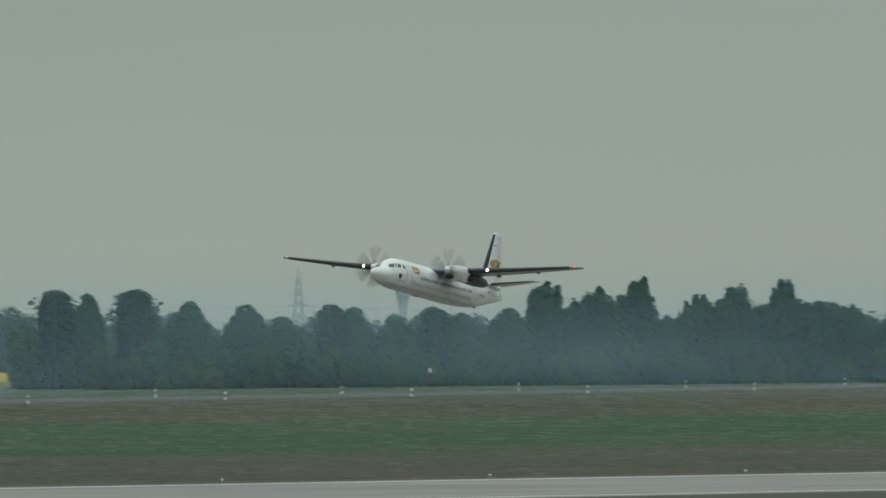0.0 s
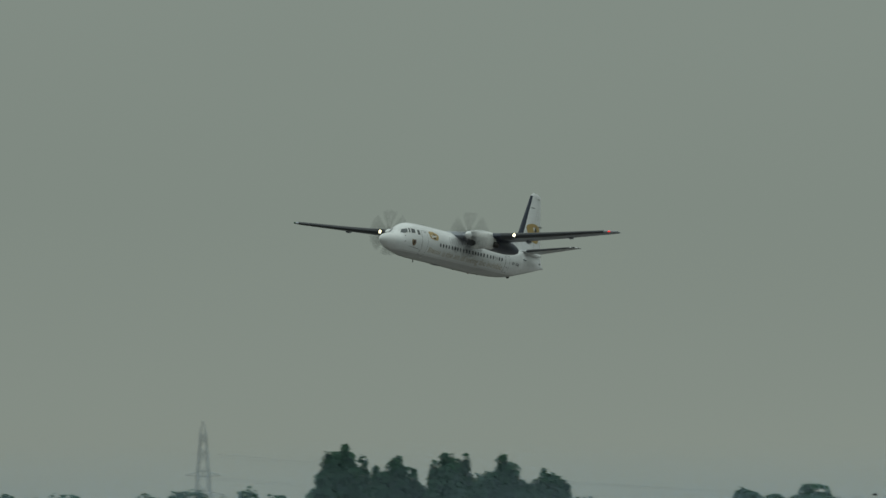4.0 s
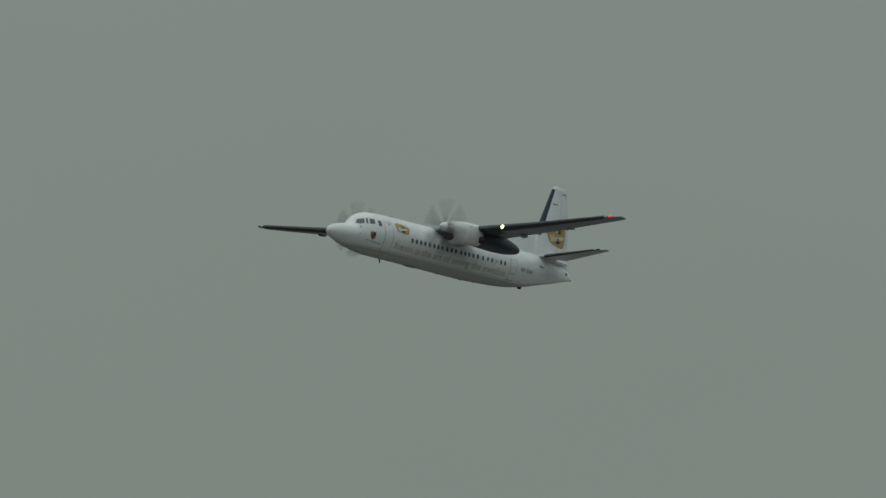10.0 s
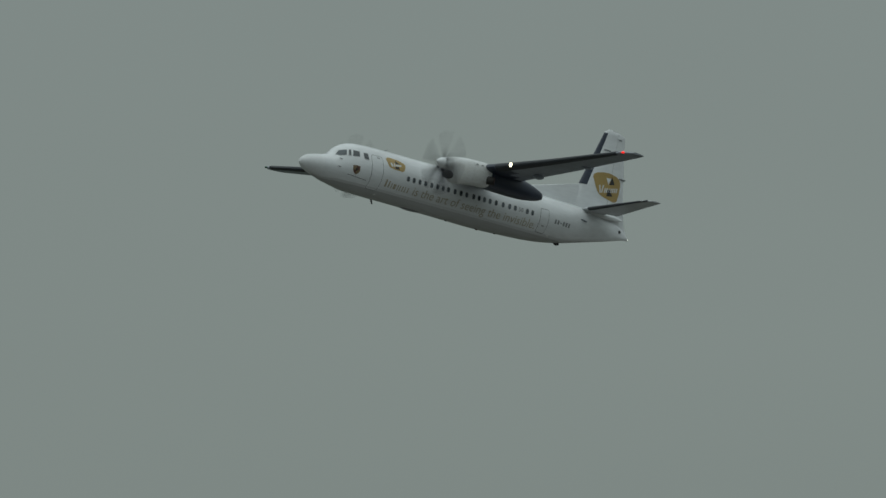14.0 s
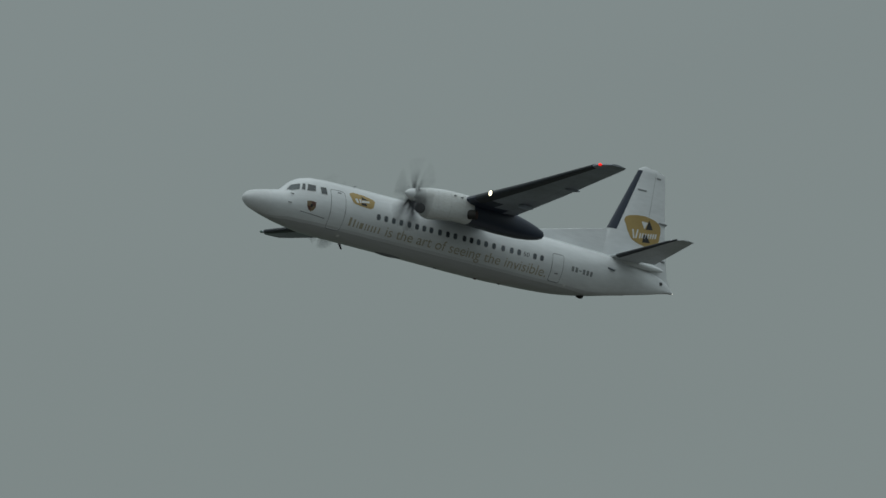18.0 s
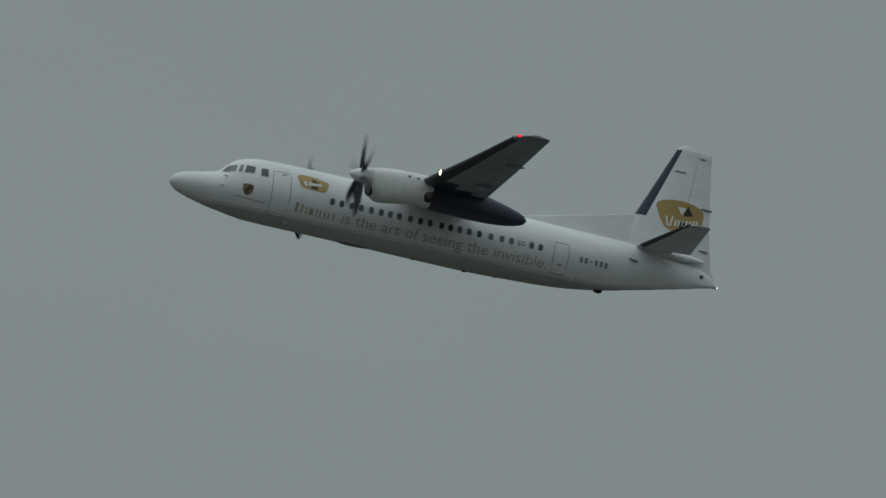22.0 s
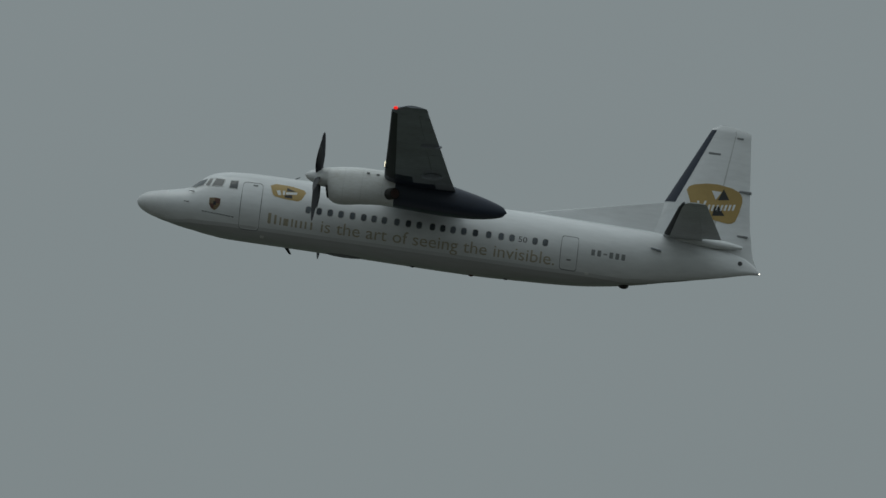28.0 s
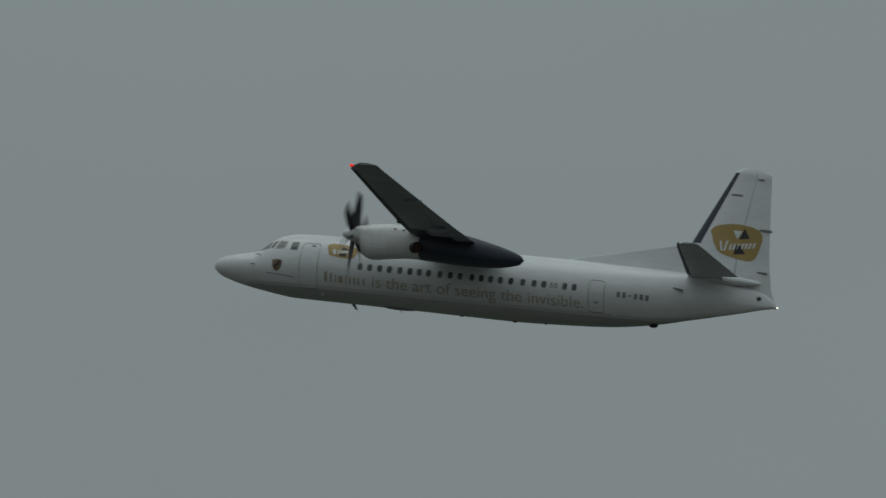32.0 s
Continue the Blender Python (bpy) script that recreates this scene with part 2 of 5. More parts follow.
def raw(name, verts, faces, material, parent=None, label="", smooth=False):
    me = bpy.data.meshes.new(name)
    me.from_pydata(verts, [], faces)
    me.materials.append(material)
    if smooth:
        me.polygons.foreach_set("use_smooth", [True] * len(me.polygons))
    ob = new(name, me)
    ob.parent = parent
    if label:
        tagged(ob, label)
    return ob


def loft(rings, cap=True):
    """A skin over rings of equally many points."""
    bm = bmesh.new()
    vs = [[bm.verts.new(p) for p in r] for r in rings]
    k = len(vs[0])
    for a, b in zip(vs, vs[1:]):
        for i in range(k):
            j = (i + 1) % k
            bm.faces.new((a[i], a[j], b[j], b[i]))
    if cap:
        bm.faces.new(vs[0])
        bm.faces.new(vs[-1][::-1])
    return bm


def box(bm, c, s, rot=None):
    m = Matrix.Translation(c) @ (rot or Matrix()) @ Matrix.Diagonal((*s, 1))
    r = bmesh.ops.create_cube(bm, size=1, matrix=m)
    bmesh.ops.bevel(bm, geom=list({e for v in r["verts"] for e in v.link_edges}), offset=min(s) * 0.12, segments=1, affect="EDGES")
    return bm


def rod(bm, a, b, ra, rb=None, seg=8):
    a, b = Vector(a), Vector(b)
    d = b - a
    m = Matrix.Translation((a + b) / 2) @ d.to_track_quat("Z", "Y").to_matrix().to_4x4()
    bmesh.ops.create_cone(bm, cap_ends=True, segments=seg, radius1=ra, radius2=ra if rb is None else rb, depth=d.length, matrix=m)
    return bm


def smooth_curve(xs, ys):
    """A gently rounded curve through the given stations."""
    xs, ys = np.array(xs, float), np.array(ys, float)
    h, d = np.diff(xs), np.diff(ys) / np.diff(xs)
    m = np.concatenate([[d[0]], np.where(d[:-1] * d[1:] > 0, 2 * d[:-1] * d[1:] / np.where(d[:-1] + d[1:] == 0, 1, d[:-1] + d[1:]), 0), [d[-1]]])

    def at(x):
        i = int(np.clip(np.searchsorted(xs, x) - 1, 0, len(xs) - 2))
        u = min(max((x - xs[i]) / h[i], 0), 1)
        return float((2 * u**3 - 3 * u**2 + 1) * ys[i] + (u**3 - 2 * u**2 + u) * h[i] * m[i] + (3 * u**2 - 2 * u**3) * ys[i + 1] + (u**3 - u**2) * h[i] * m[i + 1])
    return at


# ---- the setting ----
TAXI_Y, TAXI_SLOPE = 1590.0, 0.19


def strip(name, x0, x1, y0, y1, z0, z1, material, label, cat, slope=0.0):
    nx = max(1, int((x1 - x0) / 120))
    rings = []
    for i in range(nx + 1):
        x = x0 + (x1 - x0) * i / nx
        k = slope * (x - 2998)
        rings.append([(x, y0 + k, z0), (x, y1 + k, z0), (x, y1 + k, z1), (x, y0 + k, z1)])
    ob = part(name, loft(rings), material, smooth=False)
    return tagged(ob, label, cat, kind="structure")


def build_setting():
    bm = bmesh.new()
    bmesh.ops.create_grid(bm, x_segments=40, y_segments=40, size=24000)
    tagged(part("ground", bm, GRASS, smooth=False), "flat airfield grass in mown green and brownish strips", "grass", kind="structure")
    strip("runway", -1800, 4200, 851, 935, -0.2, 0.04, ASPHALT, "long grey concrete runway beside mown grass", "runway")
    # the taxiway runs at a slant to the runway
    strip("road", -600, 4600, TAXI_Y - 27, TAXI_Y + 3, -0.2, 0.04, TAXI, "dark asphalt taxiway beyond the runway", "taxiway", TAXI_SLOPE)
    for y, w, n in ((857, 0.9, "near"), (930, 0.9, "far")):
        strip("trim_" + n, -1200, 4300, y - w / 2, y + w / 2, 0.041, 0.052, PAINT, "white painted edge line on the pavement", "line")
    strip("trim_taxi", -600, 4600, TAXI_Y + 0.0, TAXI_Y + 0.10, 0.041, 0.052, PAINT, "white painted edge line on the pavement", "line", TAXI_SLOPE)
    # the rape field beyond the row of trees
    bm = bmesh.new()
    rnd = random.Random(4)
    rings = []
    for i in range(0, 161):
        x = 2300 + i * 12
        t = 0.9 + rnd.uniform(-0.08, 0.08)
        rings.append([(x, 1812, 0.0), (x, 1814, t), (x, 1900, t + rnd.uniform(-0.05, 0.05)), (x, 1955, t), (x, 1956, 0)])
    tagged(part("rapeseed_field", loft(rings), RAPE, smooth=False), "field of yellow flowering rapeseed behind the trees", "crop field", kind="stuff")
    rings = []
    for i in range(0, 161):
        x = 2300 + i * 12
        t = 0.45 + rnd.uniform(-0.06, 0.06)
        rings.append([(x, 1772, 0.0), (x, 1775, t), (x, 1800, t + 0.15), (x, 1811, t + 0.2), (x, 1811.5, 0)])
    tagged(part("field_margin", loft(rings), MARGIN, smooth=False), "olive green field margin before the rapeseed", "crop field", kind="stuff")



def rough_grass():
    """Low tufts of unmown grass between the runway and the wood."""
    rnd = np.random.RandomState(21)
    verts, faces = [], []
    for i in range(15000):
        y = 1 / rnd.uniform(1 / 1715.0, 1 / 945.0)
        x = y * rnd.uniform(1.70, 2.12)
        edge = TAXI_Y + TAXI_SLOPE * (x - 2998)
        if edge - 30 < y < edge + 6:
            continue
        size, tall = rnd.uniform(0.4, 1.3), rnd.uniform(0.06, 0.20)
        for k in range(3):
            a = rnd.uniform(-0.6, 0.6) + 0.47
            dx, dy = size * math.sin(a), -size * math.cos(a)
            ox, oy = rnd.uniform(-1, 1) * size, rnd.uniform(-1, 1) * size
            lean = tall * 3.0
            q = len(verts)
            verts += [(x + ox - dx, y + oy - dy, -0.02), (x + ox + dx, y + oy + dy, -0.02), (x + ox + dx * 0.5 + lean, y + oy + dy * 0.5 + lean * 0.5, tall), (x + ox - dx * 0.6 + lean, y + oy - dy * 0.6 + lean * 0.5, tall * 0.8)]
            faces.append((q, q + 1, q + 2, q + 3))
    tagged(raw("rough_grass", verts, faces, TUFT), "uneven tufts of green and brown grass", "grass", kind="stuff")


def haze_veil(y, x0, x1, dens):
    """Haze stand-in: fine pale horizontal strips, thinning out upwards, with wide clear gaps between."""
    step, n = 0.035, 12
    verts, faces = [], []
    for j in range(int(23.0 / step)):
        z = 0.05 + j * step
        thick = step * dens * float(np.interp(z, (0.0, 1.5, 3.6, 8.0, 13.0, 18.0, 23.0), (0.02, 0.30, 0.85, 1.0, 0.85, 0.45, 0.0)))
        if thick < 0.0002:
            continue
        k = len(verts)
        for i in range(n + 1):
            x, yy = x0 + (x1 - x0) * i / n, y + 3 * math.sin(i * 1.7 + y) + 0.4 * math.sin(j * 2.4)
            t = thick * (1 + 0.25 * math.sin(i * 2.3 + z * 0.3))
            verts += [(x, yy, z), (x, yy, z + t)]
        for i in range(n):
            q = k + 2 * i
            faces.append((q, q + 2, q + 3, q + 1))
    tagged(raw("haze_strips", verts, faces, HAZE), "thin pale strips standing in for distant haze", "mist", kind="stuff")


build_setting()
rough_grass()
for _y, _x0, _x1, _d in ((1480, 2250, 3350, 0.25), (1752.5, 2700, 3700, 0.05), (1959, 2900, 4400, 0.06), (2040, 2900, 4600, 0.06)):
    haze_veil(_y, _x0, _x1, _d)


# ---- trees ----
def leaf_cloud(lobes, count, size, rnd, shell=(0.35, 1.15)):
    """Small tilted leaf sprays over the skins of the lobes; lobes: centre, radii."""
    vol = np.array([r[0] * r[2] + 0.01 for c, r in lobes])
    pick = rnd.choice(len(lobes), count, p=vol / vol.sum())
    C = np.array([c for c, r in lobes])[pick]
    R = np.array([r for c, r in lobes])[pick]
    d = rnd.normal(size=(count, 3))
    d /= np.linalg.norm(d, axis=1)[:, None]
    rad = rnd.uniform(*shell, (count, 1)) ** 0.6
    P = C + d * R * rad
    P[:, 2] = np.maximum(P[:, 2], 0.15)
    u = rnd.normal(size=(count, 3))
    u /= np.linalg.norm(u, axis=1)[:, None]
    nrm = d * 0.85 + u * 0.22 + np.array([0, 0, 0.65])
    a = np.cross(nrm, rnd.normal(size=(count, 3)))
    a /= np.linalg.norm(a, axis=1)[:, None] + 1e-9
    b = np.cross(nrm, a)
    b /= np.linalg.norm(b, axis=1)[:, None] + 1e-9
    s = size * rnd.uniform(0.6, 1.5, (count, 1))
    k = rnd.uniform(0.75, 1.05, (count, 1))
    quad = np.stack([P - a * s, P - b * s * k, P + a * s, P + b * s * k], 1)
    quad[:, 1] += nrm * s * 0.2
    quad[:, 3] -= nrm * s * 0.15
    V = quad.reshape(-1, 3)
    F = np.arange(count * 4).reshape(-1, 4)
    return V.tolist(), F.tolist()


def trunk_mesh(h, r, rnd, limbs, spread):
    bm = bmesh.new()
    rings = []
    for i in range(8):
        u = i / 7
        w = r * (1.35 if i == 0 else 1.0) * (1 - 0.82 * u)
        ox, oy = 0.12 * math.sin(3 * u + r * 9) * u, 0.12 * math.cos(2.3 * u + r * 5) * u
        rings.append([(ox + w * math.cos(a * math.pi / 4), oy + w * math.sin(a * math.pi / 4), h * u) for a in range(8)])
    bm = loft(rings)
    for k in range(limbs):
        z = h * rnd.uniform(0.3, 0.85)
        a = rnd.uniform(0, 6.28)
        ln = spread * rnd.uniform(0.5, 0.85)
        rod(bm, (0, 0, z), (ln * math.cos(a), ln * math.sin(a), z + ln * rnd.uniform(0.5, 1.0)), r * 0.33, r * 0.08, 5)
    return bm


def crown_width(kind, u):
    """Half width of a crown at the height fraction u, as a share of its widest."""
    rise, base, turn, span, bend, power = {"oval": (0.25, 0.60, 0.42, 0.59, 2.4, 0.70), "broad": (0.40, 0.75, 0.60, 0.41, 2.4, 0.60),
                                           "pine": (0.35, 0.66, 0.82, 0.19, 2.2, 0.60), "spire": (0.30, 0.80, 0.42, 0.59, 2.2, 0.85)}[kind]
    low = base + (1 - base) * min(1.0, u / rise)
    return low * (1.0 if u < turn else max(0.0, 1 - ((u - turn) / span) ** bend) ** power)


def crown_lobes(foot, h, w, kind, rnd):
    """The body of a crown and the clumps of foliage on it (centre, radii), set out by the habit of the tree."""
    heads = {"oval": [(0.0, 1.0, 0.90), (-0.26, 0.84, 0.76), (0.28, 0.90, 0.72)], "pine": [(0.0, 1.0, 0.70), (0.48, 0.97, 0.52), (-0.48, 0.96, 0.52)], "broad": [(0.0, 0.96, 0.62), (-0.50, 0.91, 0.54), (0.48, 0.93, 0.52), (0.85, 0.84, 0.40), (-0.85, 0.82, 0.42), (0.1, 0.80, 0.80), (-0.22, 1.0, 0.24), (0.20, 0.99, 0.20), (0.58, 0.96, 0.20), (-0.62, 0.94, 0.18)],
             "spire": [(0.0, 1.0, 0.62), (-0.50, 0.88, 0.60), (0.52, 0.80, 0.66), (0.15, 0.72, 0.80)]}[kind]
    count = {"oval": 90, "broad": 58, "spire": 70, "pine": 110}[kind]
    body, lobes = [], []
    for side, high, wide in heads:
        turn = rnd.uniform(-0.5, 0.5)
        cx, cy = side * w * math.cos(turn), side * w * math.sin(turn)
        top = h * high * (1.0 if side == 0 else rnd.uniform(0.93, 1.05))
        ph = rnd.uniform(0, 6.28, 4)
        for k in range(9):
            u = 0.07 + 0.86 * k / 8
            q = w * wide * crown_width(kind, u) * (0.62 if kind == "pine" else 0.89)
            body.append(((cx + rnd.uniform(-0.1, 0.1) * q, cy, foot + (top - foot) * u), (q, q, (top - foot) * 0.085)))
        for i in range(count):
            u, a = rnd.uniform(0.0, 1.0) ** 0.72, rnd.uniform(0, 6.28)
            half = crown_width(kind, u)
            # limbs reach out unevenly
            half *= 1 + (0.17 if kind in ("broad", "spire") else 0.12) * math.sin(2 * a + 7 * u + ph[0]) + 0.10 * math.sin(3 * a - 13 * u + ph[1]) + 0.08 * math.sin(5 * a + 23 * u + ph[2])
            r = rnd.uniform(0.50, 1.0) * (0.62 if kind == "pine" else 1.0) * (0.6 + 0.4 * min(1.0, 2.5 * (1 - u)))
            k = max(0.0, w * wide * half - r * 0.6) * math.sqrt(rnd.uniform(0.30, 1.0))
            z = foot + 0.5 * r + (top - foot - 1.2 * r) * u
            lobes.append(((cx + k * math.cos(a), cy + k * math.sin(a), z), (r, r, r * (rnd.uniform(0.45, 0.7) if kind == "pine" else rnd.uniform(0.7, 1.0)))))
    return body, lobes


def tree(x, y, h, w, kind, seed, clear=None):
    rnd = np.random.RandomState(seed)
    ob = new("tree")
    ob.matrix_world = pose(x, y, 0)
    label, mtl = {"broad": ("broad leafy tree with a billowing dark green crown", LEAFDARK), "oval": ("rounded green lime tree on the airfield border", LEAF),
                  "spire": ("slender tree with a loose pointed crown", LEAFPALE if seed % 2 else LEAF), "pine": ("dark pine with flat ragged shelves of needles", PINE)}[kind]
    foot = clear if clear is not None else h * (0.34 if kind == "pine" else rnd.uniform(0.05, 0.10))
    part("trunk", trunk_mesh(h * (0.97 if kind == "pine" else 0.8), 0.12 + 0.011 * h, random.Random(seed), 9, w), BARK, ob, smooth=False)
    body, lobes = crown_lobes(foot, h, w, kind, rnd)
    total = int({"pine": 8000, "oval": 9500, "broad": 12500, "spire": 8500}[kind] * (0.5 + w * h / 140))
    v, f = leaf_cloud(lobes, int(total * 0.60), 0.16 if kind == "pine" else 0.19, rnd, (0.45, 1.08))
    # the closed body of the crown behind the clumps
    v2, f2 = leaf_cloud(body, int(total * 0.40), 0.36 if kind == "pine" else 0.48, rnd, (0.62, 1.02))
    off = len(v)
    v += v2
    f += [[q + off for q in t] for t in f2]
    raw("crown", v, f, mtl, ob)
    return tagged(ob, label, "tree", group="trees along the airfield border")


def shrub(x, y, h, w, seed, mtl=None):
    rnd = np.random.RandomState(seed)
    ob = new("shrub")
    ob.matrix_world = pose(x, y, 0)
    bm = bmesh.new()
    for k in range(6):
        a = k * 1.05 + rnd.uniform(0, 0.6)
        rod(bm, (0.2 * math.cos(a), 0.2 * math.sin(a), 0), (w * 0.5 * math.cos(a), w * 0.5 * math.sin(a), h * 0.7), 0.07, 0.02, 5)
    part("branchwork", bm, BARK, ob, smooth=False)
    lobes = []
    for i in range(14):
        a, u = rnd.uniform(0, 6.28), rnd.uniform(0, 1)
        rr = w * math.sqrt(rnd.uniform(0, 1)) * 0.75
        s = w * rnd.uniform(0.25, 0.4)
        top = h * (1 - 0.45 * (rr / w) ** 2) - s * 0.6
        lobes.append(((rr * math.cos(a), rr * math.sin(a), max(s * 0.3, top * u)), (s, s, min(s, h * 0.35))))
    v, f = leaf_cloud(lobes, int(700 + 52 * w * h), 0.34, rnd)
    raw("foliage", v, f, mtl or (LEAF, LEAFPALE, LEAFDARK, LEAFPALE, LEAF)[seed % 5], ob)
    return tagged(ob, "dense green shrub at the foot of the trees", "shrub", group="shrubs along the airfield border")


# stations along the border, height, half width
BROAD = [(2957.1, 22.8, 4.7), (2972.3, 21.1, 4.2), (2988.6, 21.6, 4.4), (3006.7, 20.9, 4.6), (3019.8, 19.2, 3.8), (3081.0, 16.6, 4.4), (3122.6, 13.9, 4.0),
         (3262.1, 15.8, 4.1), (3311.4, 16.4, 4.7), (3341.4, 16.4, 4.9), (3412.3, 13.9, 3.6), (3450.6, 13.4, 3.8), (3512.6, 16.5, 4.7), (3569.6, 17.2, 4.6), (3600.4, 14.7, 5.2)]
OVAL = [(3090.0, 15.3, 3.4), (3102.8, 16.9, 5.0), (3160.5, 17.5, 4.2), (3167.1, 16.9, 3.4), (3182.2, 12.7, 3.5), (3202.5, 13.8, 4.2), (3221.3, 16.6, 4.6),
        (3242.6, 16.5, 4.4), (3279.9, 15.1, 4.1), (3360.2, 14.3, 3.5), (3380.9, 13.8, 3.6), (3394.4, 11.8, 3.4), (3420.7, 13.3, 3.2), (3436.6, 11.8, 3.5),
        (3461.3, 12.3, 3.2), (3479.7, 13.1, 3.9), (3554.9, 15.1, 4.0), (3616.6, 13.7, 3.7), (3632.8, 11.6, 4.2), (3651.5, 14.6, 4.6)]
SPIRE = [(3138.2, 16.2, 2.5), (3144.7, 16.1, 2.1), (3150.3, 14.1, 1.9), (3323.5, 15.7, 2.4), (3493.9, 17.7, 3.5), (3530.3, 18.2, 4.1), (3541.5, 11.8, 3.0), (3589.0, 17.7, 3.2)]


DRY_AT, PALE_AT = (2929.0, 1617.2), (3334.2, 1722.0)
PINES = (3262.1, 3311.4, 3341.4, 3412.3, 3450.6)


def build_trees():
    k = 0
    for kind, rows in (("broad", BROAD), ("oval", OVAL), ("spire", SPIRE)):
        for x, h, w in rows:
            k += 1
            y = 1740 + (k * 37 % 11) - 5
            if x == 3262.1:
                y, h, w = 1961, 15.4, w * 1.1
            habit = "pine" if x in PINES else "oval" if x == 3323.5 else "broad" if x > 3480 else kind
            over_field = 3195 < x < 3292 or 3060 < x < 3110
            tree(x * y / 1740, y, h, w * (1.4 if x < 3030 else 2.2 if 3137 < x < 3151 else 1.2 if x in PINES else 1.48), habit, 100 + k, clear=3.3 if over_field and habit != "pine" else None)
    rnd = random.Random(11)
    # undergrowth: thick beside the woods, open before the field
    x, k = 2900.0, 0
    while x < 3700:
        k += 1
        w = rnd.uniform(3.2, 5.2)
        gap = (x + w > 3174 and x - w < 3304) or (x + w > 3067 and x - w < 3112)
        if not gap:
            tall = 9.0 if 3120 < x < 3165 else rnd.uniform(4.0, 8.5)
            f = 0.94 if x < 3190 else 1.0
            shrub(x * f, (1731 + rnd.uniform(-2, 3)) * f, 18.7 - (18.7 - tall) * f, w * f, 300 + k)
            if rnd.random() < 0.75 and not 3065 < x < 3128:
                shrub(x + rnd.uniform(1, 3), 1749 + rnd.uniform(-2, 3), rnd.uniform(7, 11.0), w, 600 + k)
        x += w * 1.15
    shrub(3075.0, 1736.5, 5.6, 3.0, 991)
    shrub(2920.5, 1627.5, 5.2, 3.9, 995)
    shrub(2917.0, 1629.0, 3.4, 2.8, 997)
    shrub(DRY_AT[0], DRY_AT[1], 2.9, 1.5, 992, DRYLEAF)
    shrub(PALE_AT[0], PALE_AT[1], 3.7, 2.4, 993, BLOSSOM)
    # the wood behind them, and the far wood behind the field
    r = np.random.RandomState(5)
    for name, y0, y1, x0, x1, hh, mtl, lab, n in (
            ("woodland", 1755, 1790, 2800, 3026, 19.0, LEAFDARK, "dense dark wood behind the border trees", 78000),
            ("woodland", 1755, 1790, 3340, 3760, 9.0, LEAFDARK, "dense dark wood behind the border trees", 60000),
            ("far_woodland", 1966, 2000, 3300, 3530, 14.4, FARLEAF, "hazy far wood behind the rapeseed field", 85000),
            ("far_woodland", 1966, 2000, 3605, 3800, 13.4, FARLEAF, "hazy far wood behind the rapeseed field", 60000),
            ("far_woodland", 1966, 2000, 3800, 4200, 11.6, FARLEAF, "hazy far wood behind the rapeseed field", 80000)):
        lobes = []
        m = int((x1 - x0) / 1.5)
        for i in range(m):
            y = r.uniform(y0, y1)
            x = r.uniform(x0, x1) * y / y0
            top = hh * (0.86 + 0.14 * math.sin(x * 0.05) * math.sin(x * 0.021 + 1)) * r.uniform(0.8, 1.08)
            for zz in (0.12, 0.38, 0.62, 0.84):
                s = r.uniform(2.0, 3.6)
                lobes.append(((x + r.uniform(-1, 1), y, max(s * 0.4, top * zz)), (s * (1.15 - 0.5 * zz), s * (1.15 - 0.5 * zz), s * 0.8)))
        v, f = leaf_cloud(lobes, n, 0.46, r, (0.30, 0.92))
        tagged(raw(name, v, f, mtl), lab, "wood", kind="stuff")


build_trees()


# ---- small things on the airfield ----
def edge_marker(x, y):
    ob = new("edge_marker")
    ob.matrix_world = pose(x, y, 0)
    bm = bmesh.new()
    box(bm, (0, 0, 0.20), (0.34, 0.34, 0.40))
    part("base", bm, MARKW, ob, smooth=False)
    bm = bmesh.new()
    rod(bm, (0, 0, 0.38), (0, 0, 0.9), 0.05, 0.04)
    part("post", bm, POSTG, ob)
    bm = bmesh.new()
    box(bm, (0, 0, 1.05), (0.30, 0.30, 0.34))
    rod(bm, (0, 0, 1.2), (0, 0, 1.32), 0.12, 0.05)
    part("head", bm, MARKW, ob, smooth=False)
    return tagged(ob, "white marker post beside the taxiway", "marker post", group="marker posts beside the taxiway")


def runway_light(x, y):
    ob = new("runway_light")
    ob.matrix_world = pose(x, y, 0.04)
    bm = bmesh.new()
    rod(bm, (0, 0, -0.05), (0, 0, 0.18), 0.13, 0.10)
    part("base", bm, POSTG, ob)
    bm = bmesh.new()
    bmesh.ops.create_uvsphere(bm, u_segments=10, v_segments=6, radius=0.13, matrix=Matrix.Translation((0, 0, 0.30)))
    part("lens", bm, MARKW, ob)
    return tagged(ob, "small white lamp on the runway edge", "runway light", group="lamps along the runway edge")


def sign(x, y, z, w, h):
    ob = new("white_sign")
    ob.matrix_world = pose(x, y, 0, 0, 0, 27)
    bm = bmesh.new()
    rod(bm, (0, 0, -0.1), (0, 0, z - h * 0.3), 0.06, 0.05)
    part("post", bm, POSTG, ob)
    bm = bmesh.new()
    box(bm, (-0.08, 0, z), (0.06, w, h))
    part("board", bm, SIGNW, ob, smooth=False)
    return tagged(ob, "small white board on a grey post at the wood", "sign")


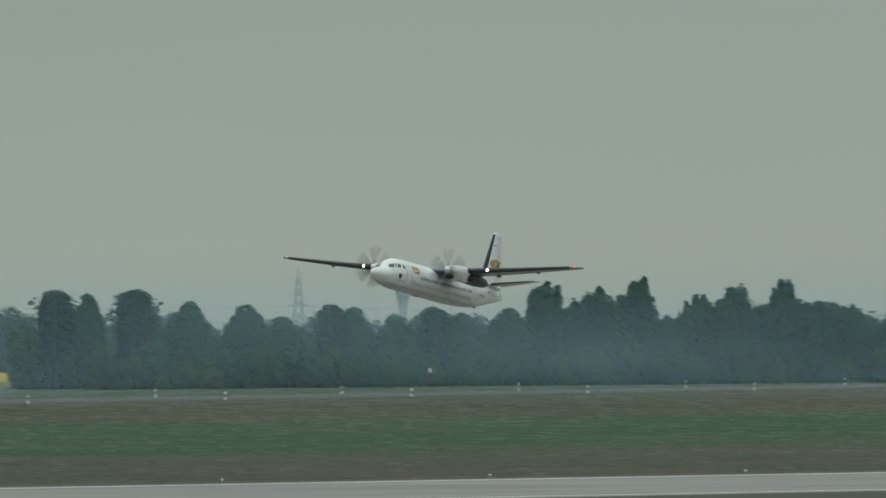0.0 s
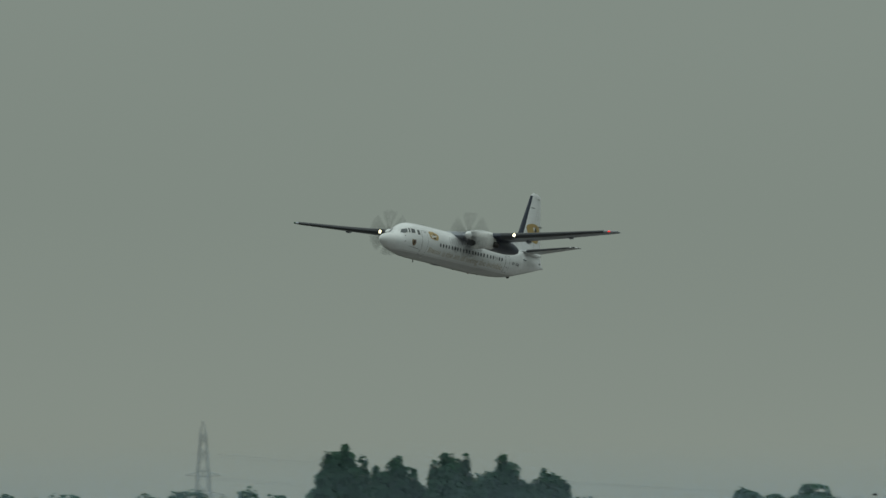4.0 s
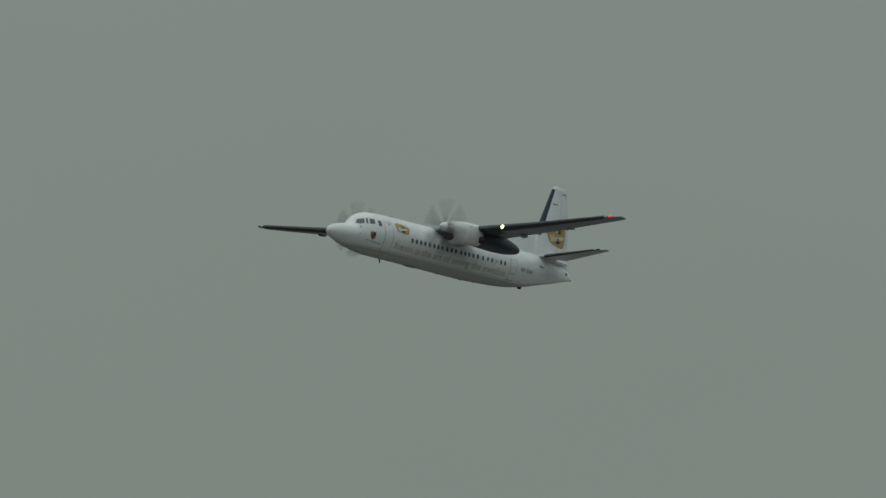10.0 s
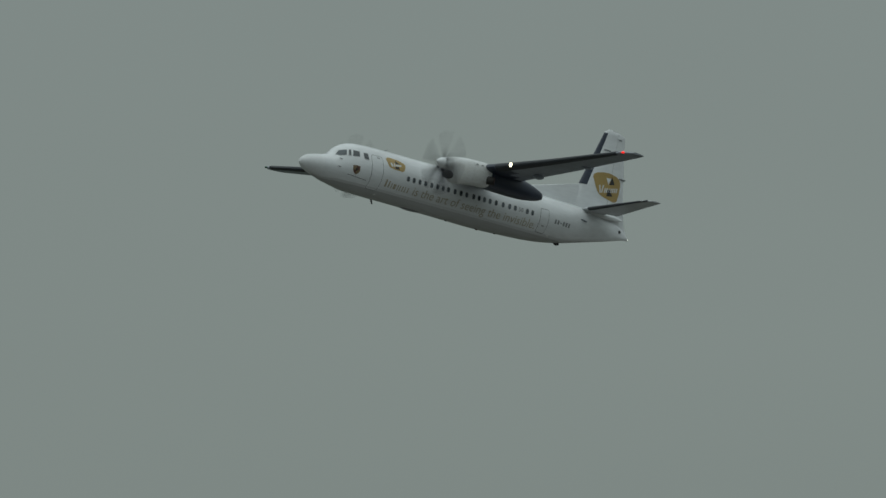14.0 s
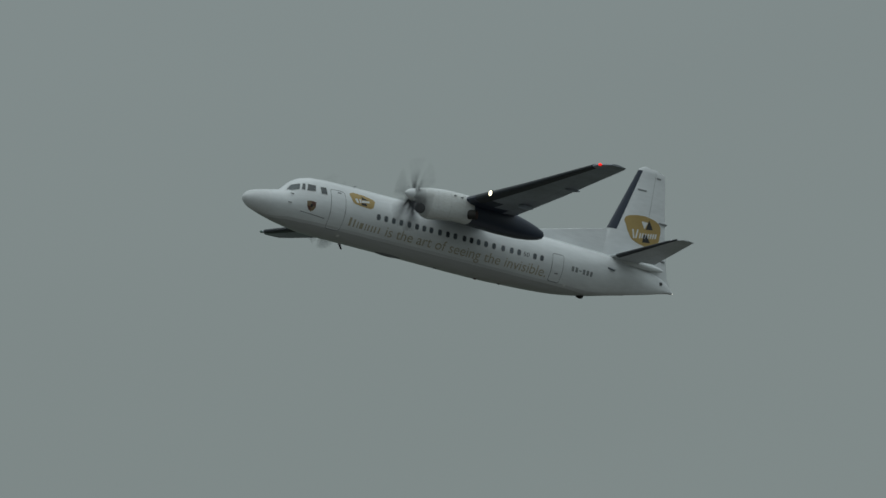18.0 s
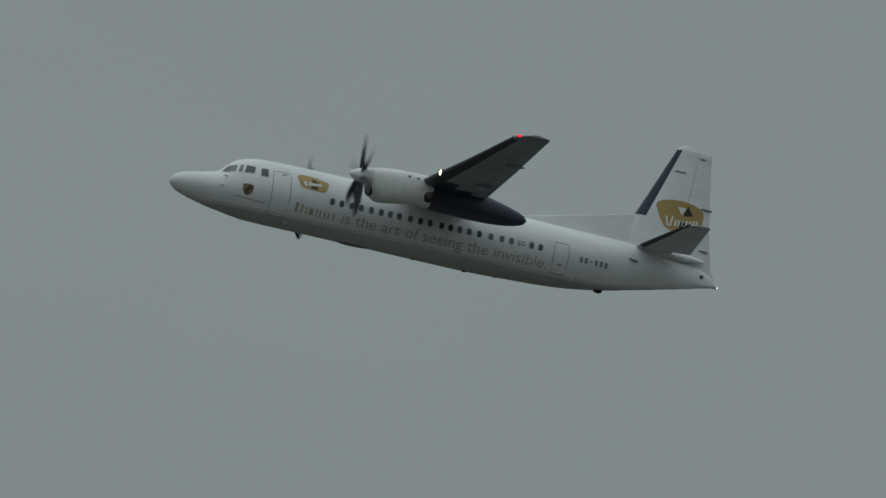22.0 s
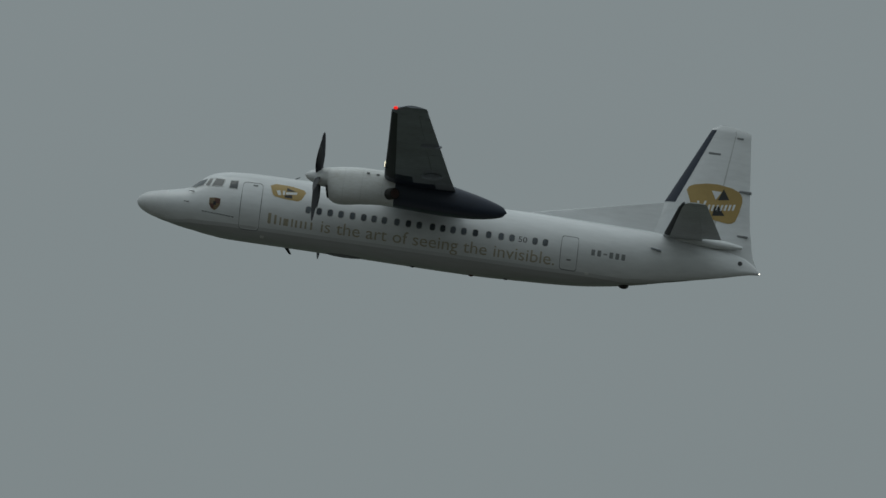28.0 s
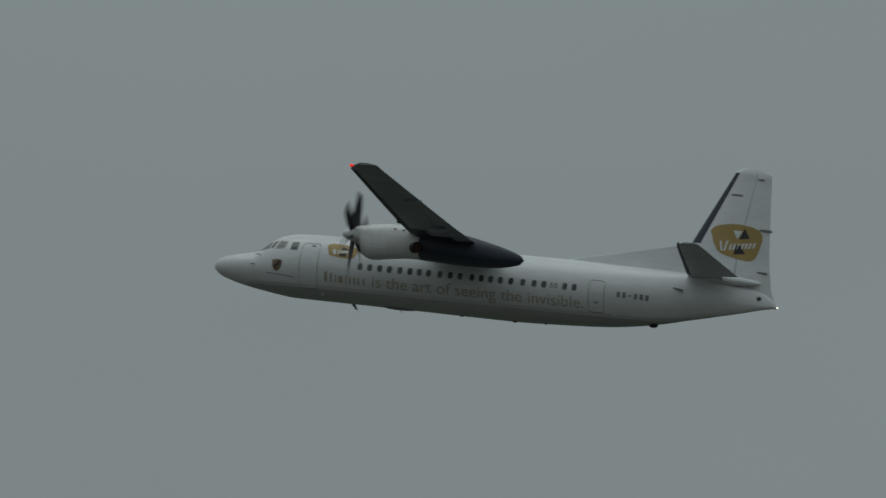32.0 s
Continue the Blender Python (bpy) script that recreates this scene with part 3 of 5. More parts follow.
def slope_light(x, y, lit):
    """A low lamp box on two legs; the lit one shows red."""
    ob = new("slope_light")
    ob.matrix_world = pose(x, y, 0, 0, 0, 0)
    bm = bmesh.new()
    box(bm, (0, 0, 0.62), (0.9, 0.9, 0.42))
    case = part("case", bm, POSTG, ob, smooth=False)
    for k in (-0.45, 0.45):
        bm = bmesh.new()
        rod(bm, (k, 0, -0.05), (k, 0, 0.45), 0.05)
        part("leg", bm, POSTG, ob)
    if lit:
        bm = bmesh.new()
        box(bm, (0, -0.46, 0.62), (0.5, 0.05, 0.34))
        part("lens", bm, NAVRED, case, "glowing red lens")
    return tagged(ob, "low red-lit guidance lamp box in the grass" if lit else "low grey guidance lamp box in the grass", "guidance light", group="guidance lamps in the grass")


def pylon(x, y, h, turn):
    """A lattice mast: four leaning legs, cross braces and arms."""
    ob = new("power_pylon")
    ob.matrix_world = pose(x, y, 0, 0, 0, turn)
    bm = bmesh.new()
    w0, w1 = h * 0.085, h * 0.018
    lv = [h * u for u in (0, 0.16, 0.31, 0.45, 0.58, 0.70, 0.82, 0.92)]

    def at(k, z):
        w = w0 + (w1 - w0) * min(1, z / (h * 0.92))
        return (w * (1 if k in (0, 3) else -1), w * (1 if k < 2 else -1), z)
    for k in range(4):
        rod(bm, at(k, -0.2), at(k, h * 0.92), 0.14, 0.09, 5)
        rod(bm, at(k, h * 0.92), (0, 0, h), 0.08, 0.05, 5)
    part("mast", bm, STEEL, ob, smooth=False)
    bm = bmesh.new()
    for a, b in zip(lv, lv[1:]):
        for k in range(4):
            rod(bm, at(k, a), at((k + 1) % 4, b), 0.07, 0.07, 4)
            rod(bm, at((k + 1) % 4, a), at(k, b), 0.07, 0.07, 4)
    part("bracing", bm, STEEL, ob, smooth=False)
    for z, ln in ((0.50, 0.15), (0.63, 0.12)):
        bm = bmesh.new()
        for sgn in (1, -1):
            rod(bm, (0, 0, h * z + h * 0.03), (0, sgn * h * ln, h * z), 0.10, 0.06, 5)
            rod(bm, (0, 0, h * z - h * 0.01), (0, sgn * h * ln, h * z), 0.10, 0.06, 5)
        part("crossarm", bm, STEEL, ob, smooth=False)
    return tagged(ob, "grey steel lattice power pylon behind the wood", "pylon", group="power pylons")


def cable(a, b, sag, name="power_cable"):
    a, b = Vector(a), Vector(b)
    rows = []
    d = (b - a).normalized()
    sidev = d.cross(Vector((0, 0, 1))).normalized()
    for i in range(25):
        u = i / 24
        p = a.lerp(b, u) - Vector((0, 0, sag * 4 * u * (1 - u)))
        rows.append([tuple(p + sidev * 0.025 * math.cos(k * 1.5708) + Vector((0, 0, 0.025 * math.sin(k * 1.5708)))) for k in range(4)])
    return tagged(part(name, loft(rows), STEEL), "thin dark power line between the pylons", "power line", group="power lines")


def water_tower(x, y, h):
    ob = new("water_tower")
    ob.matrix_world = pose(x, y, 0)
    prof = [(1.0, -0.2), (0.86, h * 0.45), (0.92, h * 0.72), (1.10, h * 0.80), (1.30, h * 0.83)]
    part("shaft", loft([[(r * math.cos(k * math.pi / 10), r * math.sin(k * math.pi / 10), z) for k in range(20)] for r, z in prof]), CONCRETE, ob, "pale concrete shaft")
    prof = [(1.30, h * 0.831), (1.38, h * 0.86), (1.38, h * 0.955), (1.15, h * 0.985), (0.3, h)]
    part("tank", loft([[(r * math.cos(k * math.pi / 10), r * math.sin(k * math.pi / 10), z) for k in range(20)] for r, z in prof]), CONCDARK, ob, "darker tank at the top")
    return tagged(ob, "slim concrete water tower far behind the wood", "water tower")


def backdrop():
    """The rise at the end of the plain; its haze is put in as a pale blue glow."""
    m = bpy.data.materials.new("far_haze_glow")
    m.use_nodes = True
    n, l = m.node_tree.nodes, m.node_tree.links
    b = n["Principled BSDF"]
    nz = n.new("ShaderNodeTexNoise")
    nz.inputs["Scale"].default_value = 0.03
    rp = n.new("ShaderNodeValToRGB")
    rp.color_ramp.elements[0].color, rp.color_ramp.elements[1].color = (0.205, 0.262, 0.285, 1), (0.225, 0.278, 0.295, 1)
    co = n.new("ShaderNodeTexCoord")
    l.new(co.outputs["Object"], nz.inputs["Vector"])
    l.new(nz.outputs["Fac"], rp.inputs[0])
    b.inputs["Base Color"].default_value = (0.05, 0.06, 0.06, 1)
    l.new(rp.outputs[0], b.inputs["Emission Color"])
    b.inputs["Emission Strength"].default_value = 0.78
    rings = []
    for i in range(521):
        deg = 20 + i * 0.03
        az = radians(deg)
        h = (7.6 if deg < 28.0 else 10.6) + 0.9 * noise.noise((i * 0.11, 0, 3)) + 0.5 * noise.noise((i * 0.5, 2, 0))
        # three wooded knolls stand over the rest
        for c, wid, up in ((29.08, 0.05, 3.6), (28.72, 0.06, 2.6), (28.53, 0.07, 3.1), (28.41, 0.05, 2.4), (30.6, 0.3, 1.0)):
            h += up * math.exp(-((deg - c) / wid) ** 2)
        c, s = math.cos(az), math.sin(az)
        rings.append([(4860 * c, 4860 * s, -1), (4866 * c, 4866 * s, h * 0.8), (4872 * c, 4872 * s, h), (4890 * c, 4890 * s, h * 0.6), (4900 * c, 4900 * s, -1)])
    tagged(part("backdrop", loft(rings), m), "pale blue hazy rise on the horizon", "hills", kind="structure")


def bird():
    ob = new("bird")
    rows = []
    for i in range(9):
        u = i / 8
        r = 0.075 * math.sin(math.pi * (0.05 + 0.9 * u)) ** 0.8 + 0.004
        rows.append([(0.22 - 0.46 * u, r * math.cos(k * math.pi / 4), r * math.sin(k * math.pi / 4)) for k in range(8)])
    part("body", loft(rows), BOOT, ob)
    for sgn in (1, -1):
        rows = []
        for i in range(6):
            u = i / 5
            ch = 0.20 * (1 - 0.7 * u * u)
            rows.append([(0.06 - 0.14 * u + ch * c, sgn * (0.05 + 0.42 * u), 0.05 + 0.10 * math.sin(2.2 * u) + z) for c, z in ((0.3, 0), (0, 0.015), (-0.7, 0), (0, -0.008))])
        part("wing", loft(rows), BOOT, ob)
    return tagged(ob, "small dark bird flying over the trees", "bird")


for k in range(-4, 8):
    x = 2802 + 101.6 * k
    edge_marker(x, TAXI_Y + 4 + TAXI_SLOPE * (x - 2998))
    x = 2745 + 100.3 * k
    edge_marker(x, TAXI_Y - 28 + TAXI_SLOPE * (x - 2998))
for k in range(-6, 9):
    runway_light(1869 + 54 * k, 936.5)
sign(3420.0, 1725, 2.8, 0.62, 0.7)
sign(2907.7, 1612, 2.13, 0.7, 0.7)
slope_light(2018.7, 1078.6, True)
slope_light(2011, 1076, False)
pylon(4184, 2141, 20.2, 20)
pylon(3800, 2268, 29.0, 20)
pylon(4420, 1990, 20.0, 20)
for dy in (-3.2, 3.2):
    for za, zb in ((10.0, 17.8), (12.6, 22.4)):
        cable((4184, 2141 + dy, za), (3800, 2268 + dy, zb), 4.5)
    for za in (10.0, 12.6):
        cable((4184, 2141 + dy, za), (4420, 1990 + dy, za), 2.0)
water_tower(4238, 2144, 17.1)
backdrop()
BIRD = bird()


# ---- the airliner: stations run aft from the nose tip; local x forward, y left, z up ----
ST = (0, 0.05, 0.14, 0.4, 0.96, 1.53, 2.05, 2.4, 2.75, 3.05, 3.7, 4.86, 6.2, 9.0, 13.8, 16.0, 17.0, 18.1, 19.25, 20.4, 21.5, 22.65, 23.8, 24.6, 25.1, 25.3)
TOP = smooth_curve(ST, (0.0, 0.13, 0.24, 0.40, 0.55, 0.66, 0.80, 1.10, 1.39, 1.53, 1.67, 1.72, 1.72, 1.70, 1.69, 1.69, 1.67, 1.65, 1.63, 1.61, 1.57, 1.48, 1.30, 1.06, 0.74, 0.54))
BOT = smooth_curve(ST, (-0.04, -0.15, -0.25, -0.42, -0.60, -0.73, -0.83, -0.88, -0.94, -0.98, -1.05, -1.07, -1.08, -1.11, -1.17, -1.11, -1.07, -1.0, -0.86, -0.66, -0.41, -0.16, 0.10, 0.30, 0.40, 0.41))
WID = smooth_curve(ST, (0.02, 0.14, 0.25, 0.43, 0.63, 0.80, 0.94, 1.02, 1.10, 1.17, 1.28, 1.35, 1.37, 1.37, 1.36, 1.36, 1.34, 1.28, 1.14, 0.94, 0.72, 0.50, 0.30, 0.17, 0.10, 0.065))
MID = smooth_curve((0, 1.0, 2.0, 3.0, 4.0, 5.0, 17.0, 19.0, 20.4, 21.5, 23.0, 25.3), (-0.02, 0.0, 0.03, 0.15, 0.26, 0.31, 0.30, 0.40, 0.47, 0.53, 0.60, 0.48))


def skin(s, z):
    """Half width of the fuselage at station s and height z."""
    m = MID(s)
    k = (TOP(s) - m) if z > m else (m - BOT(s))
    u = min(1.0, abs(z - m) / max(k, 1e-4))
    return WID(s) * math.sqrt(max(0.0, 1 - u * u))


def on_skin(s, z, off, side=1):
    """A point on the fuselage side, lifted off along its normal."""
    e = 0.01
    y = skin(s, z)
    dz = (skin(s, z + e) - skin(s, z - e)) / (2 * e)
    ds = (skin(s + e, z) - skin(s - e, z)) / (2 * e)
    n = Vector((ds, 1.0, -dz)).normalized()
    p = Vector((-s, y, z)) + n * off
    return (p.x, p.y * side, p.z)


def patch(outline, off=0.006, side=1, rings=4):
    """A sheet of the given outline (station, height) that follows the fuselage."""
    bm = bmesh.new()
    cs = sum(p[0] for p in outline) / len(outline)
    cz = sum(p[1] for p in outline) / len(outline)
    mid = bm.verts.new(on_skin(cs, cz, off, side))
    prev = None
    for r in range(1, rings + 1):
        k = r / rings
        cur = [bm.verts.new(on_skin(cs + (p[0] - cs) * k, cz + (p[1] - cz) * k, off, side)) for p in outline]
        for i in range(len(cur)):
            j = (i + 1) % len(cur)
            if prev is None:
                bm.faces.new((mid, cur[i], cur[j]))
            else:
                bm.faces.new((prev[i], cur[i], cur[j], prev[j]))
        prev = cur
    rim = [bm.verts.new(on_skin(p[0], p[1], -0.01, side)) for p in outline]
    for i in range(len(rim)):
        j = (i + 1) % len(rim)
        bm.faces.new((prev[i], rim[i], rim[j], prev[j]))
    return bm


def rim(outline, width, off=0.01, side=1):
    """A thin frame round an outline on the fuselage."""
    bm = bmesh.new()
    cs = sum(p[0] for p in outline) / len(outline)
    cz = sum(p[1] for p in outline) / len(outline)
    rows = []
    for w, o in ((0.0, -0.01), (0.0, off), (width, off), (width, -0.01)):
        row = []
        for p in outline:
            d = Vector((p[0] - cs, p[1] - cz))
            q = d * (1 + w / max(d.length, 0.01))
            row.append(bm.verts.new(on_skin(cs + q.x, cz + q.y, o, side)))
        rows.append(row)
    n = len(outline)
    for a, b in zip(rows, rows[1:]):
        for i in range(n):
            j = (i + 1) % n
            bm.faces.new((a[i], a[j], b[j], b[i]))
    return bm


def rounded(cs, cz, w, h, r, lean=0.0, seg=4):
    """Outline of a rounded rectangle; lean: shift of its top aft."""
    pts = []
    for qx, qz, a0 in ((1, 1, 0), (-1, 1, 90), (-1, -1, 180), (1, -1, 270)):
        for i in range(seg + 1):
            a = radians(a0 + 90 * i / seg)
            x = qx * (w / 2 - r) + r * math.cos(a)
            z = qz * (h / 2 - r) + r * math.sin(a)
            pts.append((cs + x + lean * z, cz + z))
    return pts


def dense(poly, step=0.12):
    out = []
    for a, b in zip(poly, poly[1:] + poly[:1]):
        n = max(1, int(math.dist(a, b) / step))
        out += [(a[0] + (b[0] - a[0]) * i / n, a[1] + (b[1] - a[1]) * i / n) for i in range(n)]
    return out


def foil(c0, c1, thick, n=9):
    """Points (chord fraction, height fraction) round a wing section from c0 to c1."""
    def t(x):
        return 5 * thick * (0.2969 * math.sqrt(x) - 0.126 * x - 0.3516 * x * x + 0.2843 * x**3 - 0.1036 * x**4)
    xs = [c0 + (c1 - c0) * (1 - math.cos(math.pi * i / n)) / 2 for i in range(n + 1)]
    up = [(x, t(x) * 1.1 + 0.02 * 4 * x * (1 - x)) for x in xs]
    lo = [(x, -t(x) * 0.9 + 0.02 * 4 * x * (1 - x)) for x in xs]
    return up + lo[::-1]


class Surface:
    """A lifting surface by its stations: span, leading edge, chord, height, thickness, incidence in degrees."""

    def __init__(self, rows, upright=False):
        r = list(zip(*[(*q, 0.0)[:6] for q in rows]))
        self.f = [lambda v, c=c: float(np.interp(v, r[0], c)) for c in r[1:]]
        self.upright = upright

    def ring(self, span, c0, c1, grow=0.0):
        le, ch, z, th, tw = (f(span) for f in self.f)
        pts = []
        for x, h in foil(c0, c1, th):
            s, q = le + x * ch, h * ch - x * ch * math.tan(radians(tw))
            if grow:
                q += grow if h >= 0 else -grow
                s -= grow * (1 - x) if x < 0.05 else 0
            pts.append((-s, q, span) if self.upright else (-s, span, z + q))
        return pts

    def piece(self, a, b, c0, c1, n=8, grow=0.0, side=1):
        rings = [self.ring(a + (b - a) * i / n, c0, c1, grow) for i in range(n + 1)]
        if side < 0:
            rings = [[(x, -y, z) for x, y, z in r] for r in rings]
        return loft(rings)


WING = Surface([(0, 9.80, 3.40, 1.44, 0.20, 4.0), (3.7, 9.98, 3.00, 1.44, 0.19, 4.0), (6.2, 10.10, 2.63, 1.56, 0.18, 3.6), (9.0, 10.25, 2.24, 1.73, 0.17, 3.0), (14.2, 10.50, 1.50, 2.11, 0.15, 1.6), (14.68, 10.66, 1.30, 2.155, 0.14, 1.5), (14.94, 11.08, 0.84, 2.175, 0.11, 1.5)])
TAIL = Surface([(0, 21.2, 2.52, 1.44, 0.12), (0.7, 21.32, 2.34, 1.48, 0.12), (4.55, 21.98, 1.10, 1.95, 0.11), (4.78, 22.10, 0.96, 1.97, 0.10), (4.88, 22.36, 0.66, 1.98, 0.08)])
FIN = Surface([(0.5, 20.3, 4.98, 0, 0.04), (1.13, 20.45, 4.49, 0, 0.07), (2.27, 20.86, 3.83, 0, 0.10), (2.92, 21.12, 3.46, 0, 0.11), (6.05, 22.57, 1.64, 0, 0.11), (6.14, 22.61, 1.58, 0, 0.10), (6.22, 22.66, 1.36, 0, 0.09), (6.30, 22.76, 0.86, 0, 0.08), (6.34, 22.95, 0.30, 0, 0.06)], upright=True)


def letters(text, width):
    """The outline font as a flat mesh, width metres long, base line at 0."""
    cu = bpy.data.curves.new("words", "FONT")
    cu.body = text
    cu.size = 1.0
    cu.resolution_u = 3
    ob = bpy.data.objects.new("words", cu)
    scene.collection.objects.link(ob)
    dg = bpy.context.evaluated_depsgraph_get()
    me = bpy.data.meshes.new_from_object(ob.evaluated_get(dg))
    bpy.data.objects.remove(ob)
    bpy.data.curves.remove(cu)
    bm = bmesh.new()
    bm.from_mesh(me)
    bpy.data.meshes.remove(me)
    x1 = max(v.co.x for v in bm.verts)
    k = width / x1
    bmesh.ops.scale(bm, vec=(k, k, 1), verts=bm.verts)
    return bm, k


def letters_on_skin(text, s0, s1, z0, z1, height, off, side=1):
    """Letters along the fuselage from s0 to s1, their base line from z0 to z1: one mesh for each letter."""
    bm, k = letters(text, s1 - s0)
    bm.verts.index_update()
    q = height / (0.68 * k)
    bmesh.ops.scale(bm, vec=(1, q, 1), verts=bm.verts)
    for i in range(1, 7):
        z = -0.12 + i * 0.1
        bmesh.ops.bisect_plane(bm, geom=bm.verts[:] + bm.edges[:] + bm.faces[:], plane_co=(0, z, 0), plane_no=(0, 1, 0))
    bm.verts.index_update()
    # group the pieces that stand over one another into letters
    spans, seen = [], set()
    for f in bm.faces:
        if f in seen:
            continue
        todo, isle = [f], []
        seen.add(f)
        while todo:
            c = todo.pop()
            isle.append(c)
            for e in c.edges:
                for g in e.link_faces:
                    if g not in seen:
                        seen.add(g)
                        todo.append(g)
        xs = [v.co.x for c in isle for v in c.verts]
        spans.append([min(xs), max(xs), isle])
    spans.sort(key=lambda r: r[0])
    glyphs = []
    for a, b, isle in spans:
        if glyphs and a < glyphs[-1][1] - 0.3 * (b - a):
            glyphs[-1][1] = max(glyphs[-1][1], b)
            glyphs[-1][2] += isle
        else:
            glyphs.append([a, b, isle])
    out = []
    for a, b, isle in glyphs:
        g = bmesh.new()
        m = {}
        for c in isle:
            vs = []
            for v in c.verts:
                if v.index not in m or m[v.index][0] is not v:
                    u = v.co.x / (s1 - s0)
                    m[v.index] = (v, g.verts.new(on_skin(s0 + v.co.x, z0 + (z1 - z0) * u + v.co.y, off, side)))
                vs.append(m[v.index][1])
            g.faces.new(vs)
        out.append(g)
    bm.free()
    return out


def propeller(plane, side):
    """Spinner with six blades; it turns about its own x axis."""
    rings = []
    for i in range(12):
        u = i / 11
        r = 0.37 * max(0.0, 1 - (1 - u) ** 1.7) ** 0.62 if u > 0 else 0.008
        rings.append([(0.42 - 0.90 * u, r * math.cos(a * math.pi / 12), r * math.sin(a * math.pi / 12)) for a in range(24)])
    hub = part("propeller", loft(rings), WHITE, plane, "white pointed spinner with six dark blades")
    for b in range(6):
        m = Matrix.Rotation(radians(60 * b), 4, "X")
        rows = []
        for i in range(12):
            u = i / 11
            r = 0.26 + 1.57 * u
            ch = 0.15 + 0.23 * math.sin(math.pi * min(1, 0.15 + 0.75 * u)) if u < 0.95 else 0.12
            tw = radians(62 - 40 * u)
            th = 0.10 * (1 - u) ** 2 + 0.022
            ring = []
            for a in range(10):
                c, q = 0.5 * ch * math.cos(a * math.pi / 5), 0.5 * th * math.sin(a * math.pi / 5)
                x = c * math.sin(tw) + q * math.cos(tw)
                y = c * math.cos(tw) - q * math.sin(tw) + 0.10 * u * u
                ring.append(tuple(m @ Vector((x - 0.12, y, r))))
            rows.append(ring)
        part("blade", loft(rows), BLADE, hub)
    hub.matrix_local = pose(-7.22, 3.70 * side, 1.22)
    return hub


def engine(plane, side):
    y0 = 3.70 * side
    S = (7.30, 7.5, 7.74, 7.82, 8.0, 8.3, 9.2, 10.1, 10.6, 11.5, 12.5, 13.3, 14.0, 14.5, 14.85, 15.0, 15.06)
    top = smooth_curve(S, (1.50, 1.57, 1.63, 1.64, 1.68, 1.73, 1.80, 1.80, 1.78, 1.72, 1.59, 1.43, 1.27, 1.13, 1.00, 0.91, 0.80))
    bot = smooth_curve(S, (0.88, 0.86, 0.84, 0.48, 0.29, 0.22, 0.34, 0.42, 0.40, 0.36, 0.33, 0.34, 0.39, 0.47, 0.57, 0.65, 0.77))
    wid = smooth_curve(S, (0.33, 0.40, 0.47, 0.49, 0.54, 0.60, 0.64, 0.65, 0.65, 0.64, 0.60, 0.53, 0.42, 0.31, 0.20, 0.12, 0.02))

    def skin_rings(a, b, n, grow=0.0):
        out = []
        for s in sorted({a, b, *[a + (b - a) * i / n for i in range(1, n)], *[q for q in (7.74, 7.76, 7.78, 7.80, 7.82, 7.86, 7.92) if a < q < b]}):
            zc, hh, w = (top(s) + bot(s)) / 2, (top(s) - bot(s)) / 2 + grow, wid(s) + grow
            ring = []
            for k in range(28):
                an = 2 * math.pi * k / 28
                c, q = math.cos(an), math.sin(an)
                e = 2 / 2.5
                ring.append((-s, y0 + w * math.copysign(abs(c) ** e, c), zc + hh * math.copysign(abs(q) ** e, q)))
            out.append(ring)
        return out
    cowl = part("engine_cowling", loft(skin_rings(7.30, 10.52, 26)), COWL, plane, "white engine cowling under the wing")
    part("nacelle_fairing", loft(skin_rings(10.50, 15.06, 34, 0.004)), NAVY, plane, "navy blue rear nacelle fairing")
    # chin intake mouth under the spinner: a dark disc for its inner shade
    rows = []
    for d, k in ((0.04, 1.0), (-0.03, 0.97), (-0.035, 0.6), (-0.03, 0.1)):
        rows.append([(-7.77 - d + 0.30 * (0.22 * k * math.sin(a * math.pi / 10)), y0 + 0.40 * k * math.cos(a * math.pi / 10), 0.64 + 0.24 * k * math.sin(a * math.pi / 10)) for a in range(20)])
    part("air_intake", loft(rows), SOOT, cowl, "dark air intake mouth")
    # exhaust stub on the outboard side
    bm = bmesh.new()
    rod(bm, (-10.30, y0 + side * 0.50, 0.80), (-10.54, y0 + side * 0.82, 0.78), 0.24, 0.23, 20)
    pipe = part("exhaust_pipe", bm, SOOT, cowl, "sooty exhaust stub")
    bm = bmesh.new()
    rod(bm, (-10.53, y0 + side * 0.805, 0.78), (-10.555, y0 + side * 0.835, 0.78), 0.19, 0.185, 20)
    part("exhaust_mouth", bm, RUST, pipe, "burnt brown exhaust mouth")
    # panel seams round the cowl and small louvres
    for s in (8.42, 9.15, 9.98):
        part("cowl_seam", loft(skin_rings(s, s + 0.016, 1, 0.002)), FRAME, cowl)
    for s, z in ((9.35, 1.52), (9.75, 1.50)):
        bm = bmesh.new()
        box(bm, (-s, y0 + side * 0.60, z), (0.12, 0.06, 0.04))
        part("louvre", bm, SEAM, cowl)
    return cowl


